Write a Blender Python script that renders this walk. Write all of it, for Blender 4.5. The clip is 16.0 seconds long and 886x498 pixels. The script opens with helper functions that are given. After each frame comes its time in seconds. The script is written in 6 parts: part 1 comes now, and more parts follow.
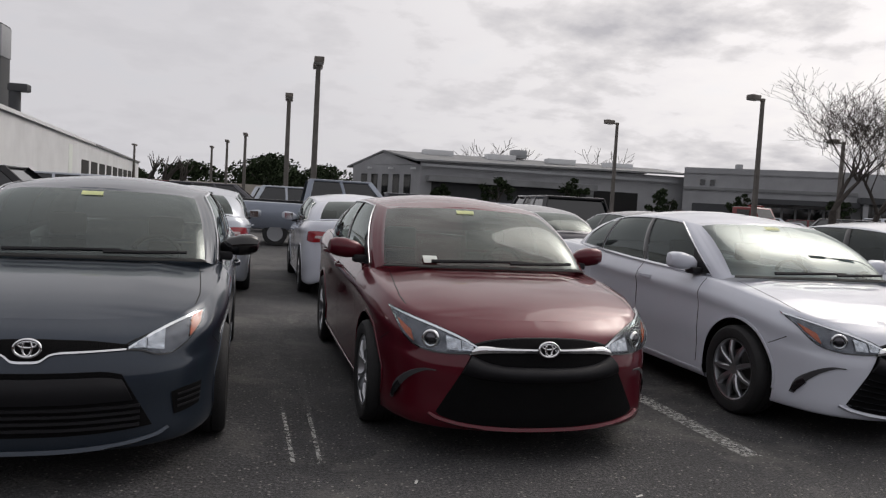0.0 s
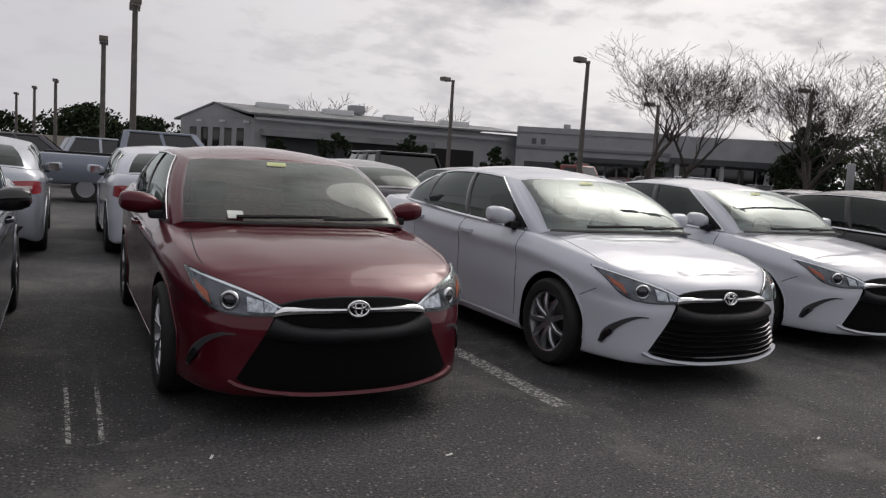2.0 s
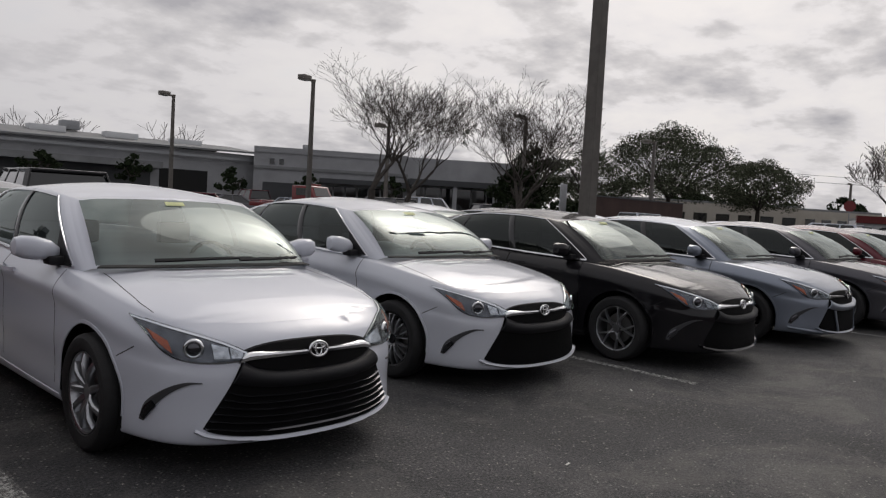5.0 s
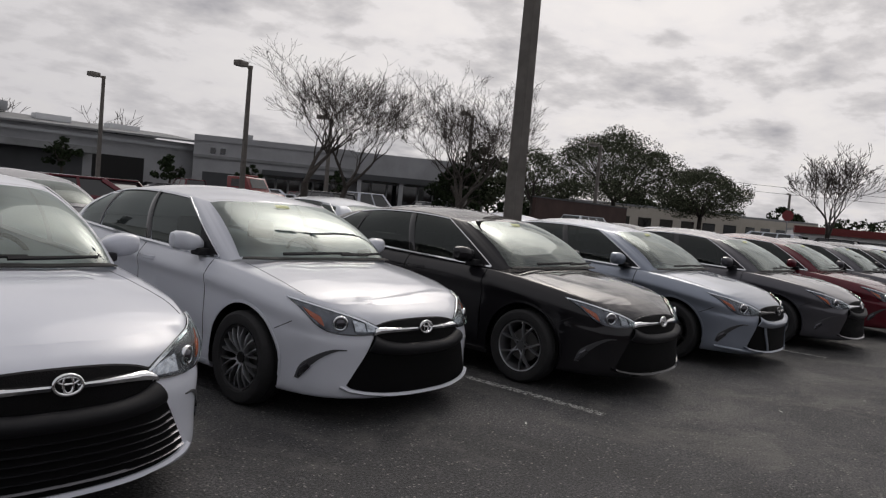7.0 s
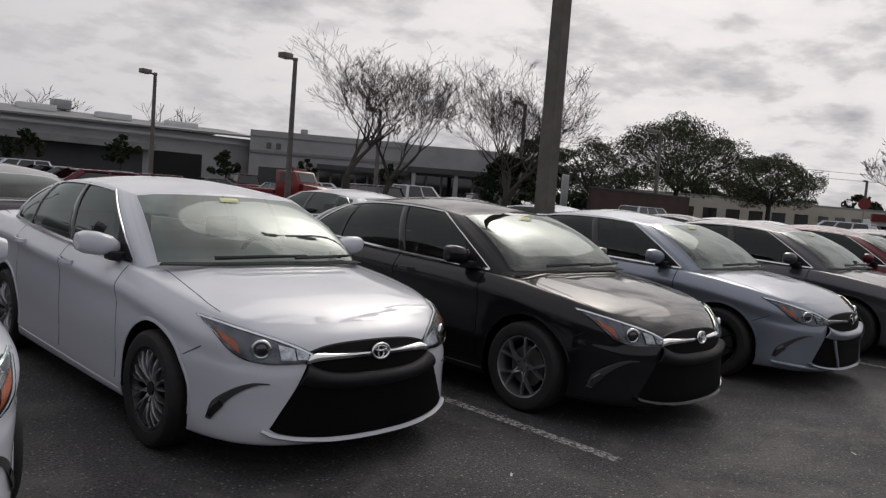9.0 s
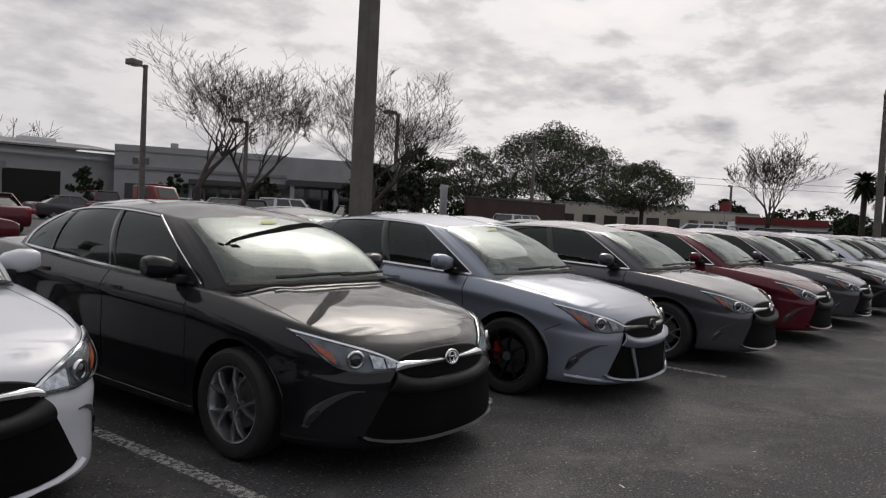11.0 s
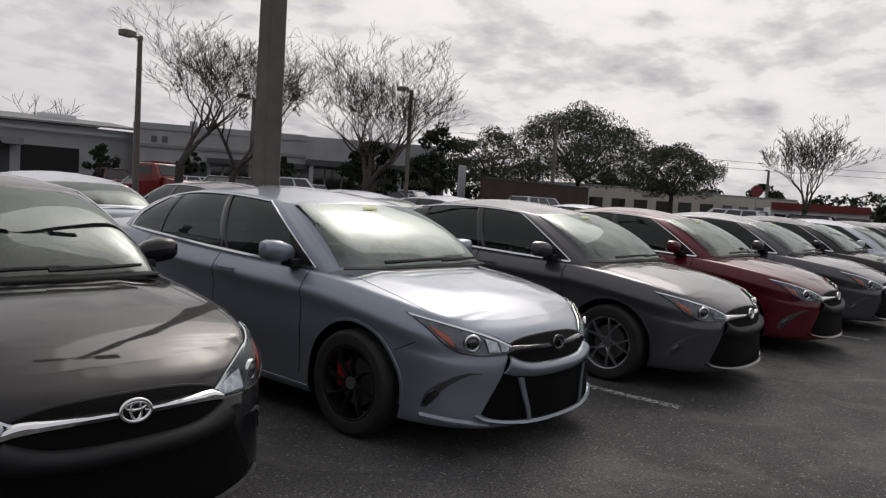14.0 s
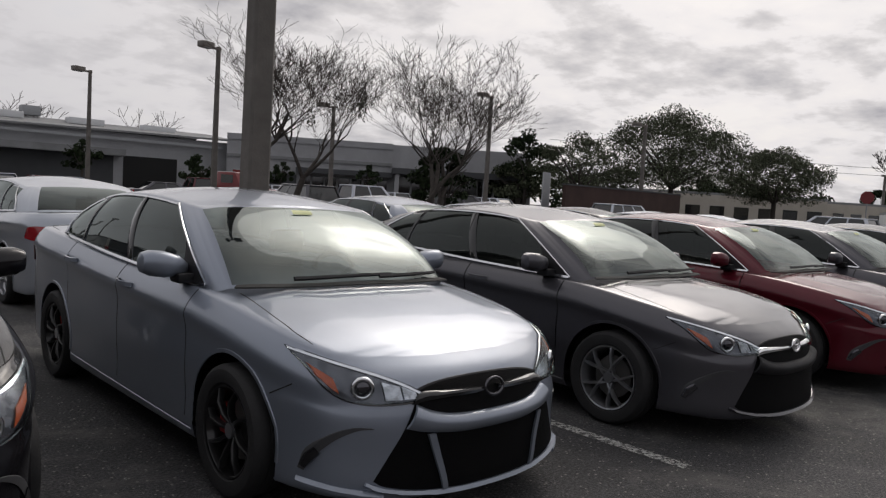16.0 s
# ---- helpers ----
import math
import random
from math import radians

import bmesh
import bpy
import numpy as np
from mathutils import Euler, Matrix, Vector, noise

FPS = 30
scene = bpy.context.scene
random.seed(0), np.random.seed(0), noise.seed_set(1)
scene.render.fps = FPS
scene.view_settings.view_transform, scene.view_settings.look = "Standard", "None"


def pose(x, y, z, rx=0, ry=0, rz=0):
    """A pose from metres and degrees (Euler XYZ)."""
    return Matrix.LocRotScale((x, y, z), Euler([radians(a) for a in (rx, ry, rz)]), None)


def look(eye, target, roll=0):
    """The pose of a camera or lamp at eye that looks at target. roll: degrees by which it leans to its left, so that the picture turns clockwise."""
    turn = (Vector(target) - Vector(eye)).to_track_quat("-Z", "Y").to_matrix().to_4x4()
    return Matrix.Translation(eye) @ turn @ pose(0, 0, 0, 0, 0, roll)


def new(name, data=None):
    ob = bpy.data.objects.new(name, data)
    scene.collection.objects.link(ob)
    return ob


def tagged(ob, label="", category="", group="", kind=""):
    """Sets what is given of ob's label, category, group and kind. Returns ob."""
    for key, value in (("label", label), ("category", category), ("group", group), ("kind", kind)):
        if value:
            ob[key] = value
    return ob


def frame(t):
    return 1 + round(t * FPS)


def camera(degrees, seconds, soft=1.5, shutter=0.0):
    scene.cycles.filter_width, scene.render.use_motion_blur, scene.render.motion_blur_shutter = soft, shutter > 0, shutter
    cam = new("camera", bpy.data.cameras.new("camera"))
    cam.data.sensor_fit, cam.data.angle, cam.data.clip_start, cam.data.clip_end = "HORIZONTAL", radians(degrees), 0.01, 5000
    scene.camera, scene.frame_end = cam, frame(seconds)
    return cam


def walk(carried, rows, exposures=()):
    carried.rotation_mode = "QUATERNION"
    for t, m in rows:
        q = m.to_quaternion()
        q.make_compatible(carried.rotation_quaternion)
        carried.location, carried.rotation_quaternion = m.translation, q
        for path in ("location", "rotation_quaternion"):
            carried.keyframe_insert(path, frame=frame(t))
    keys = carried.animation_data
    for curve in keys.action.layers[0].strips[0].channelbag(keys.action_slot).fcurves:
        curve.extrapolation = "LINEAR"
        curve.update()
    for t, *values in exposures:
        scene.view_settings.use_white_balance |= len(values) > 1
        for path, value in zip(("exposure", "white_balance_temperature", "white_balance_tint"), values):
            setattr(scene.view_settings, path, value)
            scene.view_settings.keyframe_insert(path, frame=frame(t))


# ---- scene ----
from mathutils.bvhtree import BVHTree

cam = camera(60.8, 16.0, soft=1.25)
PATH = [
    (0, (1.203, 0.466, 1.419), (1.61, 2.42, 1.3), 3.2),
    (0.5, (1.227, 0.472, 1.421), (1.677, 2.418, 1.331), 2.5),
    (1, (1.296, 0.477, 1.412), (1.736, 2.425, 1.292), 0.2),
    (1.5, (1.381, 0.47, 1.407), (1.985, 2.372, 1.274), 0.5),
    (2, (1.445, 0.649, 1.398), (2.255, 2.466, 1.191), 3.7),
    (2.5, (1.567, 0.766, 1.423), (2.507, 2.515, 1.182), 4.3),
    (3, (1.898, 0.817, 1.428), (2.8, 2.594, 1.265), 2.2),
    (3.5, (2.128, 0.888, 1.427), (3.134, 2.611, 1.284), 4.6),
    (4, (2.404, 1.089, 1.445), (3.656, 2.64, 1.29), 6.0),
    (4.5, (2.708, 1.122, 1.437), (4.053, 2.595, 1.296), 4.9),
    (4.7, (2.876, 1.108, 1.441), (4.215, 2.589, 1.325), 3.6),
    (6.8, (4.153, 1.43, 1.491), (5.552, 2.855, 1.392), 3.7),
    (7, (4.247, 1.471, 1.476), (5.691, 2.851, 1.367), 5.1),
    (7.5, (4.499, 1.679, 1.507), (5.98, 3.018, 1.391), 6.6),
    (8, (4.808, 1.763, 1.49), (6.178, 3.216, 1.391), 4.3),
    (8.5, (5.152, 1.772, 1.523), (6.375, 3.354, 1.469), 3.0),
    (9, (5.491, 1.897, 1.512), (6.818, 3.386, 1.37), 4.4),
    (9.5, (5.847, 1.944, 1.528), (7.329, 3.282, 1.41), 3.2),
    (9.7, (6.022, 1.912, 1.509), (7.5, 3.257, 1.431), 3.2),
    (11.8, (7.64, 1.799, 1.455), (9.242, 2.99, 1.33), 4.5),
    (12, (7.813, 1.863, 1.445), (9.453, 2.999, 1.308), 6.0),
    (12.5, (8.145, 1.923, 1.462), (9.759, 3.091, 1.284), 5.0),
    (13, (8.535, 1.839, 1.467), (9.978, 3.211, 1.279), 4.1),
    (13.5, (8.896, 1.931, 1.464), (10.372, 3.271, 1.293), 5.4),
    (14, (9.228, 2.003, 1.491), (10.69, 3.36, 1.35), 3.6),
    (14.5, (9.608, 1.967, 1.494), (10.901, 3.488, 1.374), 3.0),
    (15, (9.952, 2.046, 1.485), (11.345, 3.475, 1.356), 6.7),
    (15.5, (10.257, 2.124, 1.509), (11.708, 3.491, 1.347), 6.2),
    (16, (10.645, 2.074, 1.504), (11.924, 3.605, 1.37), 3.4),
]
walk(cam, [(t, look(eye, target, roll)) for t, eye, target, roll in PATH],
     exposures=[(0.0, 0.12, 6560, 13.5), (1.0, 0.07, 6560, 13.5), (2.0, 0.02, 6560, 13.5), (3.0, 0.04, 6560, 13.5), (4.0, -0.14, 6560, 13.5), (4.7, -0.20, 6560, 13.5), (7.0, -0.20, 6560, 13.5), (9.5, -0.14, 6560, 13.5), (12.0, -0.10, 6560, 13.5), (16.0, -0.10, 6560, 13.5)])

# ---- world, sun ----
SUN_BEARING, SUN_HEIGHT = 59.0, 43.0      # degrees right of +y, above the horizon
world = bpy.data.worlds.new("sky")
scene.world = world
world.use_nodes = True


def node(tree, kind, inputs=None, **props):
    n = tree.nodes.new(kind)
    for k, v in props.items():
        setattr_plain(n, k, v)
    for k, v in (inputs or {}).items():
        if isinstance(v, bpy.types.NodeSocket):
            tree.links.new(v, n.inputs[k])
        else:
            n.inputs[k].default_value = v
    return n


def setattr_plain(n, k, v):
    if k == "operation":
        n.operation = v
    elif k == "blend_type":
        n.blend_type = v
    elif k == "data_type":
        n.data_type = v
    elif k == "sky_type":
        n.sky_type = v
    elif k == "feature":
        n.feature = v
    elif k == "noise_dimensions":
        n.noise_dimensions = v


def ramp(tree, fac, stops):
    r = tree.nodes.new("ShaderNodeValToRGB")
    tree.links.new(fac, r.inputs[0])
    els = r.color_ramp.elements
    while len(els) < len(stops):
        els.new(0.5)
    for e, (p, c) in zip(els, stops):
        e.position, e.color = p, (*c, 1) if len(c) == 3 else c
    return r.outputs[0]


def grey(v):
    return (v, v, v)


def build_sky():
    t = world.node_tree
    t.nodes.clear()
    sky = node(t, "ShaderNodeTexSky", sky_type="NISHITA")
    sky.sun_disc = False
    sky.sun_elevation, sky.sun_rotation = radians(SUN_HEIGHT), radians(SUN_BEARING)
    dim = node(t, "ShaderNodeMixRGB", {0: 1.0, 1: sky.outputs[0], 2: (0.1, 0.1, 0.1, 1)}, blend_type="MULTIPLY")
    co = node(t, "ShaderNodeTexCoord")
    sep = node(t, "ShaderNodeSeparateXYZ", {0: co.outputs["Generated"]})
    up = node(t, "ShaderNodeMath", {0: sep.outputs[2], 1: 0.0}, operation="MAXIMUM")
    up = node(t, "ShaderNodeMath", {0: up.outputs[0], 1: 0.24}, operation="ADD")
    px = node(t, "ShaderNodeMath", {0: sep.outputs[0], 1: up.outputs[0]}, operation="DIVIDE")
    py = node(t, "ShaderNodeMath", {0: sep.outputs[1], 1: up.outputs[0]}, operation="DIVIDE")
    plane = node(t, "ShaderNodeCombineXYZ", {0: px.outputs[0], 1: py.outputs[0]})
    big = node(t, "ShaderNodeTexNoise", {"Vector": plane.outputs[0], "Scale": 1.7, "Detail": 8.0, "Roughness": 0.52, "Distortion": 0.3})
    fine = node(t, "ShaderNodeTexNoise", {"Vector": plane.outputs[0], "Scale": 6.5, "Detail": 6.0, "Roughness": 0.55})
    # brighter where the sun stands behind the cloud
    s = (math.sin(radians(SUN_BEARING)) * math.cos(radians(SUN_HEIGHT)), math.cos(radians(SUN_BEARING)) * math.cos(radians(SUN_HEIGHT)), math.sin(radians(SUN_HEIGHT)))
    dot = node(t, "ShaderNodeVectorMath", {0: co.outputs["Generated"], 1: s}, operation="DOT_PRODUCT")
    glow = ramp(t, dot.outputs["Value"], [(0.0, grey(0.0)), (0.45, grey(0.008)), (0.72, grey(0.029)), (0.90, grey(0.046)), (0.955, grey(0.095)), (0.982, grey(0.28)), (1.0, grey(1.0))])
    base = node(t, "ShaderNodeMixRGB", {0: glow, 1: (0.53, 0.537, 0.560, 1), 2: (9.0, 8.55, 7.8, 1)})
    mixn = node(t, "ShaderNodeMixRGB", {0: 0.38, 1: big.outputs[0], 2: fine.outputs[0]})
    shade = ramp(t, mixn.outputs[0], [(0.40, (1.14, 1.12, 1.08)), (0.49, grey(1.04)), (0.53, grey(0.84)), (0.66, (0.40, 0.41, 0.45))])
    # heavier cloud towards the sun's side, thin veil away from it
    side = ramp(t, dot.outputs["Value"], [(0.45, grey(0.14)), (0.90, grey(0.98))])
    shade = node(t, "ShaderNodeMixRGB", {0: side, 1: (1, 1, 1, 1), 2: shade})
    cloud = node(t, "ShaderNodeMixRGB", {0: 1.0, 1: base.outputs[0], 2: shade.outputs[0]}, blend_type="MULTIPLY")
    cover = ramp(t, mixn.outputs[0], [(0.30, grey(0.86)), (0.48, grey(1.0))])
    both = node(t, "ShaderNodeMixRGB", {0: cover, 1: dim.outputs[0], 2: cloud.outputs[0]})
    bg = node(t, "ShaderNodeBackground", {0: both.outputs[0], 1: 1.0})
    out = node(t, "ShaderNodeOutputWorld", {0: bg.outputs[0]})


build_sky()
sun = new("sun", bpy.data.lights.new("sun", "SUN"))
sun.data.energy, sun.data.angle, sun.data.color = 0.38, radians(40), (1.0, 0.965, 0.92)
_b, _h = radians(SUN_BEARING), radians(SUN_HEIGHT)
sun.matrix_world = look((math.sin(_b) * math.cos(_h) * 60, math.cos(_b) * math.cos(_h) * 60, math.sin(_h) * 60), (0, 0, 0))


# ---- materials ----
def mat(name, color, rough=0.5, metal=0.0, coat=0.0, vary=0.08, scale=6.0, bump=0.0, bump_scale=80.0, emit=0.0, obj_vary=0.0, spec=0.5):
    m = bpy.data.materials.new(name)
    m.use_nodes = True
    t = m.node_tree
    b = t.nodes["Principled BSDF"]
    b.inputs["Roughness"].default_value, b.inputs["Metallic"].default_value = rough, metal
    b.inputs["Coat Weight"].default_value, b.inputs["Coat Roughness"].default_value = coat, 0.04
    b.inputs["Specular IOR Level"].default_value = spec
    co = node(t, "ShaderNodeTexCoord")
    nz = node(t, "ShaderNodeTexNoise", {"Vector": co.outputs["Object"], "Scale": scale, "Detail": 6.0, "Roughness": 0.6})
    c = Vector(color)
    col = ramp(t, nz.outputs[0], [(0.3, tuple(c * (1 - vary))), (0.7, tuple(min(1, v * (1 + vary)) for v in c))])
    if obj_vary:
        info = node(t, "ShaderNodeObjectInfo")
        br = node(t, "ShaderNodeMapRange", {0: info.outputs["Random"], 3: 1 - obj_vary, 4: 1 + obj_vary})
        col = node(t, "ShaderNodeMixRGB", {0: 1.0, 1: col, 2: br.outputs[0]}, blend_type="MULTIPLY").outputs[0]
    t.links.new(col, b.inputs["Base Color"])
    if bump:
        bn = node(t, "ShaderNodeTexNoise", {"Vector": co.outputs["Object"], "Scale": bump_scale, "Detail": 4.0})
        bp = node(t, "ShaderNodeBump", {"Strength": bump, "Distance": 0.01, "Height": bn.outputs[0]})
        t.links.new(bp.outputs[0], b.inputs["Normal"])
    if emit:
        b.inputs["Emission Color"].default_value, b.inputs["Emission Strength"].default_value = (*color, 1), emit
    return m


def paint(name, color, flake=0.0, rough=0.32, metal=0.0, dirt=0.035):
    """Clear-coated car paint with fine flakes and a trace of dust."""
    m = bpy.data.materials.new(name)
    m.use_nodes = True
    t = m.node_tree
    b = t.nodes["Principled BSDF"]
    co = node(t, "ShaderNodeTexCoord")
    fl = node(t, "ShaderNodeTexNoise", {"Vector": co.outputs["Object"], "Scale": 900.0, "Detail": 1.0})
    c = Vector(color)
    col = ramp(t, fl.outputs[0], [(0.35, tuple(c * (1 - flake))), (0.65, tuple(min(1, v * (1 + flake)) for v in c))])
    dust = node(t, "ShaderNodeTexNoise", {"Vector": co.outputs["Object"], "Scale": 2.6, "Detail": 7.0, "Roughness": 0.65})
    dm = ramp(t, dust.outputs[0], [(0.5, grey(0.0)), (0.85, grey(dirt))])
    col = node(t, "ShaderNodeMixRGB", {0: dm, 1: col, 2: (0.30, 0.29, 0.27, 1)}).outputs[0]
    t.links.new(col, b.inputs["Base Color"])
    b.inputs["Roughness"].default_value, b.inputs["Metallic"].default_value = rough, metal
    b.inputs["Specular IOR Level"].default_value = 0.12
    b.inputs["Coat Weight"].default_value, b.inputs["Coat IOR"].default_value = 1.0, 1.42
    cr = ramp(t, dust.outputs[0], [(0.4, grey(0.03)), (0.8, grey(0.10))])
    t.links.new(cr, b.inputs["Coat Roughness"])
    return m


def pane(name, tint, gloss=1.0, ior=1.52):
    """A thin pane: tinted see-through, with a mirror gloss that grows at grazing angles."""
    m = bpy.data.materials.new(name)
    m.use_nodes = True
    t = m.node_tree
    t.nodes.remove(t.nodes["Principled BSDF"])
    tr = node(t, "ShaderNodeBsdfTransparent", {0: (*tint, 1)})
    gl = node(t, "ShaderNodeBsdfGlossy", {0: (gloss * 0.92, gloss, gloss * 0.97, 1), "Roughness": 0.02})
    fr = node(t, "ShaderNodeFresnel", {0: ior})
    mx = node(t, "ShaderNodeMixShader", {0: fr.outputs[0], 1: tr.outputs[0], 2: gl.outputs[0]})
    t.links.new(mx.outputs[0], t.nodes["Material Output"].inputs[0])
    return m


M = {}
M["red"] = paint("paint_red", (0.090, 0.005, 0.013), 0.25, 0.42, 0.3)
M["white"] = paint("paint_white", (0.60, 0.625, 0.695), 0.0, 0.35)
M["pearl"] = paint("paint_pearl", (0.595, 0.618, 0.675), 0.03, 0.3)
M["black"] = paint("paint_black", (0.0045, 0.0040, 0.0060), 0.3, 0.6, dirt=0.006)
M["silver"] = paint("paint_silver", (0.25, 0.28, 0.335), 0.12, 0.42, 0.65)
M["celestial"] = paint("paint_pale_silver", (0.42, 0.45, 0.50), 0.12, 0.34, 0.7)
M["grey"] = paint("paint_grey", (0.078, 0.077, 0.088), 0.2, 0.34, 0.6)
M["slate"] = paint("paint_slate", (0.026, 0.036, 0.052), 0.2, 0.34, 0.45)
M["tan"] = paint("paint_bronze", (0.12, 0.10, 0.085), 0.2, 0.34, 0.5)
M["blue"] = paint("paint_blue", (0.02, 0.05, 0.14), 0.2, 0.34, 0.4)
M["plastic"] = mat("black_plastic", (0.009, 0.009, 0.0112), 0.55, spec=0.3, bump=0.15, bump_scale=400)
M["gap"] = mat("panel_gap", (0.006, 0.006, 0.006), 0.8)
M["mesh"] = mat("grille_mesh", (0.003, 0.003, 0.0035), 0.8, bump=0.5, bump_scale=160, spec=0.12)
M["gloss_black"] = mat("gloss_black", (0.006, 0.006, 0.007), 0.12, coat=0.5)
M["chrome"] = mat("chrome", (0.80, 0.81, 0.83), 0.09, 1.0, vary=0.03)
M["dark_chrome"] = mat("dark_chrome", (0.10, 0.10, 0.11), 0.2, 0.9)
M["rubber"] = mat("tyre_rubber", (0.014, 0.014, 0.015), 0.75, vary=0.2, scale=20, bump=0.3, bump_scale=120)
M["alloy"] = mat("alloy", (0.42, 0.43, 0.45), 0.28, 0.9, vary=0.06, scale=30)
M["alloy_dark"] = mat("alloy_black", (0.012, 0.012, 0.013), 0.3, 0.3, coat=0.4)
M["brake"] = mat("brake_disc", (0.16, 0.155, 0.15), 0.45, 0.8)
M["caliper"] = mat("caliper_red", (0.28, 0.012, 0.012), 0.4)
M["glass_clear"] = pane("windscreen_glass", (0.36, 0.42, 0.395), 1.0, 1.78)
M["glass_tint"] = pane("tinted_glass", (0.055, 0.06, 0.062), 1.0)
M["glass_lamp"] = pane("lamp_lens", (0.92, 0.94, 0.96), 0.8, 1.25)
M["lamp_silver"] = mat("lamp_reflector", (0.50, 0.52, 0.55), 0.22, 0.85, vary=0.45, scale=30)
M["lamp_dark"] = mat("lamp_housing", (0.13, 0.135, 0.15), 0.25, 0.7, vary=0.5, scale=22)
M["amber"] = mat("amber_reflector", (0.45, 0.085, 0.02), 0.25, vary=0.2, scale=60, coat=0.6)
M["tail"] = mat("tail_lamp_red", (0.30, 0.008, 0.014), 0.15, vary=0.25, scale=50, coat=1.0)
M["tail_clear"] = mat("tail_lamp_clear", (0.55, 0.45, 0.45), 0.15, vary=0.2, scale=50, coat=1.0)
M["seat"] = mat("seat_cloth", (0.055, 0.053, 0.05), 0.85, bump=0.3, bump_scale=200)
M["recess"] = mat("grey_recess", (0.045, 0.046, 0.05), 0.6)
M["dash"] = mat("dashboard", (0.028, 0.029, 0.029), 0.7, bump=0.2, bump_scale=200)
M["sticker_y"] = mat("yellow_sticker", (0.62, 0.66, 0.32), 0.5)
M["sticker_w"] = mat("white_sticker", (0.62, 0.66, 0.62), 0.5)


# ---- mesh helpers ----
def make_mesh(name, verts, faces, smooth=True, auto=False):
    me = bpy.data.meshes.new(name)
    me.from_pydata([tuple(v) for v in verts], [], faces)
    me.update()
    if smooth:
        me.polygons.foreach_set("use_smooth", [True] * len(me.polygons))
        if auto:
            me.set_sharp_from_angle(angle=radians(35))
    return me


def bm_mesh(name, bm, smooth=False):
    bmesh.ops.recalc_face_normals(bm, faces=bm.faces)
    me = bpy.data.meshes.new(name)
    bm.to_mesh(me)
    bm.free()
    if smooth:
        me.polygons.foreach_set("use_smooth", [True] * len(me.polygons))
        me.set_sharp_from_angle(angle=radians(35))
    return me


def part(name, me, material, parent, label="", at=None):
    """Links a mesh as one object under a thing or a part, with its paint on the object."""
    ob = new(name, me)
    if material is not None:
        if not me.materials:
            me.materials.append(None)
        ob.material_slots[0].link = "OBJECT"
        ob.material_slots[0].material = material
    if parent is not None:
        ob.parent = parent
    if at is not None:
        ob.matrix_basis = at
    if label:
        ob["label"] = label
    return ob


def thing(name, m, label, category, group="", kind=""):
    e = new(name)
    e.empty_display_size = 0.2
    e.matrix_basis = m
    return tagged(e, label, category, group, kind)


def box_bm(bm, size, at=(0, 0, 0), bevel=0.0, rot=None):
    ret = bmesh.ops.create_cube(bm, size=1.0)
    vs = ret["verts"]
    mtx = Matrix.Translation(at) @ (rot.to_4x4() if rot else Matrix()) @ Matrix.Diagonal((*size, 1))
    bmesh.ops.transform(bm, matrix=mtx, verts=vs)
    if bevel:
        es = list({e for v in vs for e in v.link_edges})
        bmesh.ops.bevel(bm, geom=es, offset=bevel, segments=2, affect="EDGES", profile=0.6)
    return bm


def box_mesh(name, size, at=(0, 0, 0), bevel=0.0, rot=None):
    return bm_mesh(name, box_bm(bmesh.new(), size, at, bevel, rot), smooth=bevel > 0)


def spline(pts, t):
    """Catmull-Rom through tuples; t from 0 to len - 1."""
    n = len(pts) - 1
    i = min(max(int(t), 0), n - 1)
    f = t - i
    p1, p2 = np.array(pts[i], float), np.array(pts[i + 1], float)
    p0 = np.array(pts[i - 1], float) if i else 2 * p1 - p2
    p3 = np.array(pts[i + 2], float) if i + 2 <= n else 2 * p2 - p1
    return 0.5 * (2 * p1 + (p2 - p0) * f + (2 * p0 - 5 * p1 + 4 * p2 - p3) * f * f + (3 * p1 - 3 * p2 + p3 - p0) * f ** 3)


def lathe(profile, n=40, axis="x"):
    """Verts and faces of a profile of (radius, along) turned round an axis."""
    vs, fs = [], []
    m = len(profile)
    for k in range(n):
        a = 2 * math.pi * k / n
        for r, d in profile:
            if axis == "x":
                vs.append((d, r * math.cos(a), r * math.sin(a)))
            else:
                vs.append((r * math.cos(a), r * math.sin(a), d))
    for k in range(n):
        for j in range(m - 1):
            a, b = k * m + j, ((k + 1) % n) * m + j
            fs.append((a, b, b + 1, a + 1))
    return vs, fs


# ---- the sedan: shape ----
# half plan of the widest line, nose to tail: lateral, back from the nose
PLAN = [(0, -0.035), (0.22, -0.025), (0.42, 0.015), (0.59, 0.085), (0.72, 0.19), (0.80, 0.32), (0.855, 0.50), (0.885, 0.72), (0.90, 1.05), (0.908, 1.6),
        (0.91, 2.2), (0.91, 2.9), (0.905, 3.5), (0.90, 3.9), (0.88, 4.2), (0.835, 4.42), (0.735, 4.58), (0.55, 4.67), (0.30, 4.71), (0, 4.72)]
BELT = [(-0.1, 0.77), (0.2, 0.790), (0.4, 0.832), (0.6, 0.866), (1.0, 0.922), (1.3, 0.953), (2.2, 0.985), (3.0, 1.020), (3.6, 1.055), (4.3, 1.080), (4.8, 1.08)]
CROWN = [(-0.1, 0.0), (0.22, 0.012), (0.5, 0.036), (0.9, 0.052), (1.2, 0.052), (2.0, 0.03), (3.4, 0.02), (4.1, 0.03), (4.5, 0.03), (4.8, 0.0)]
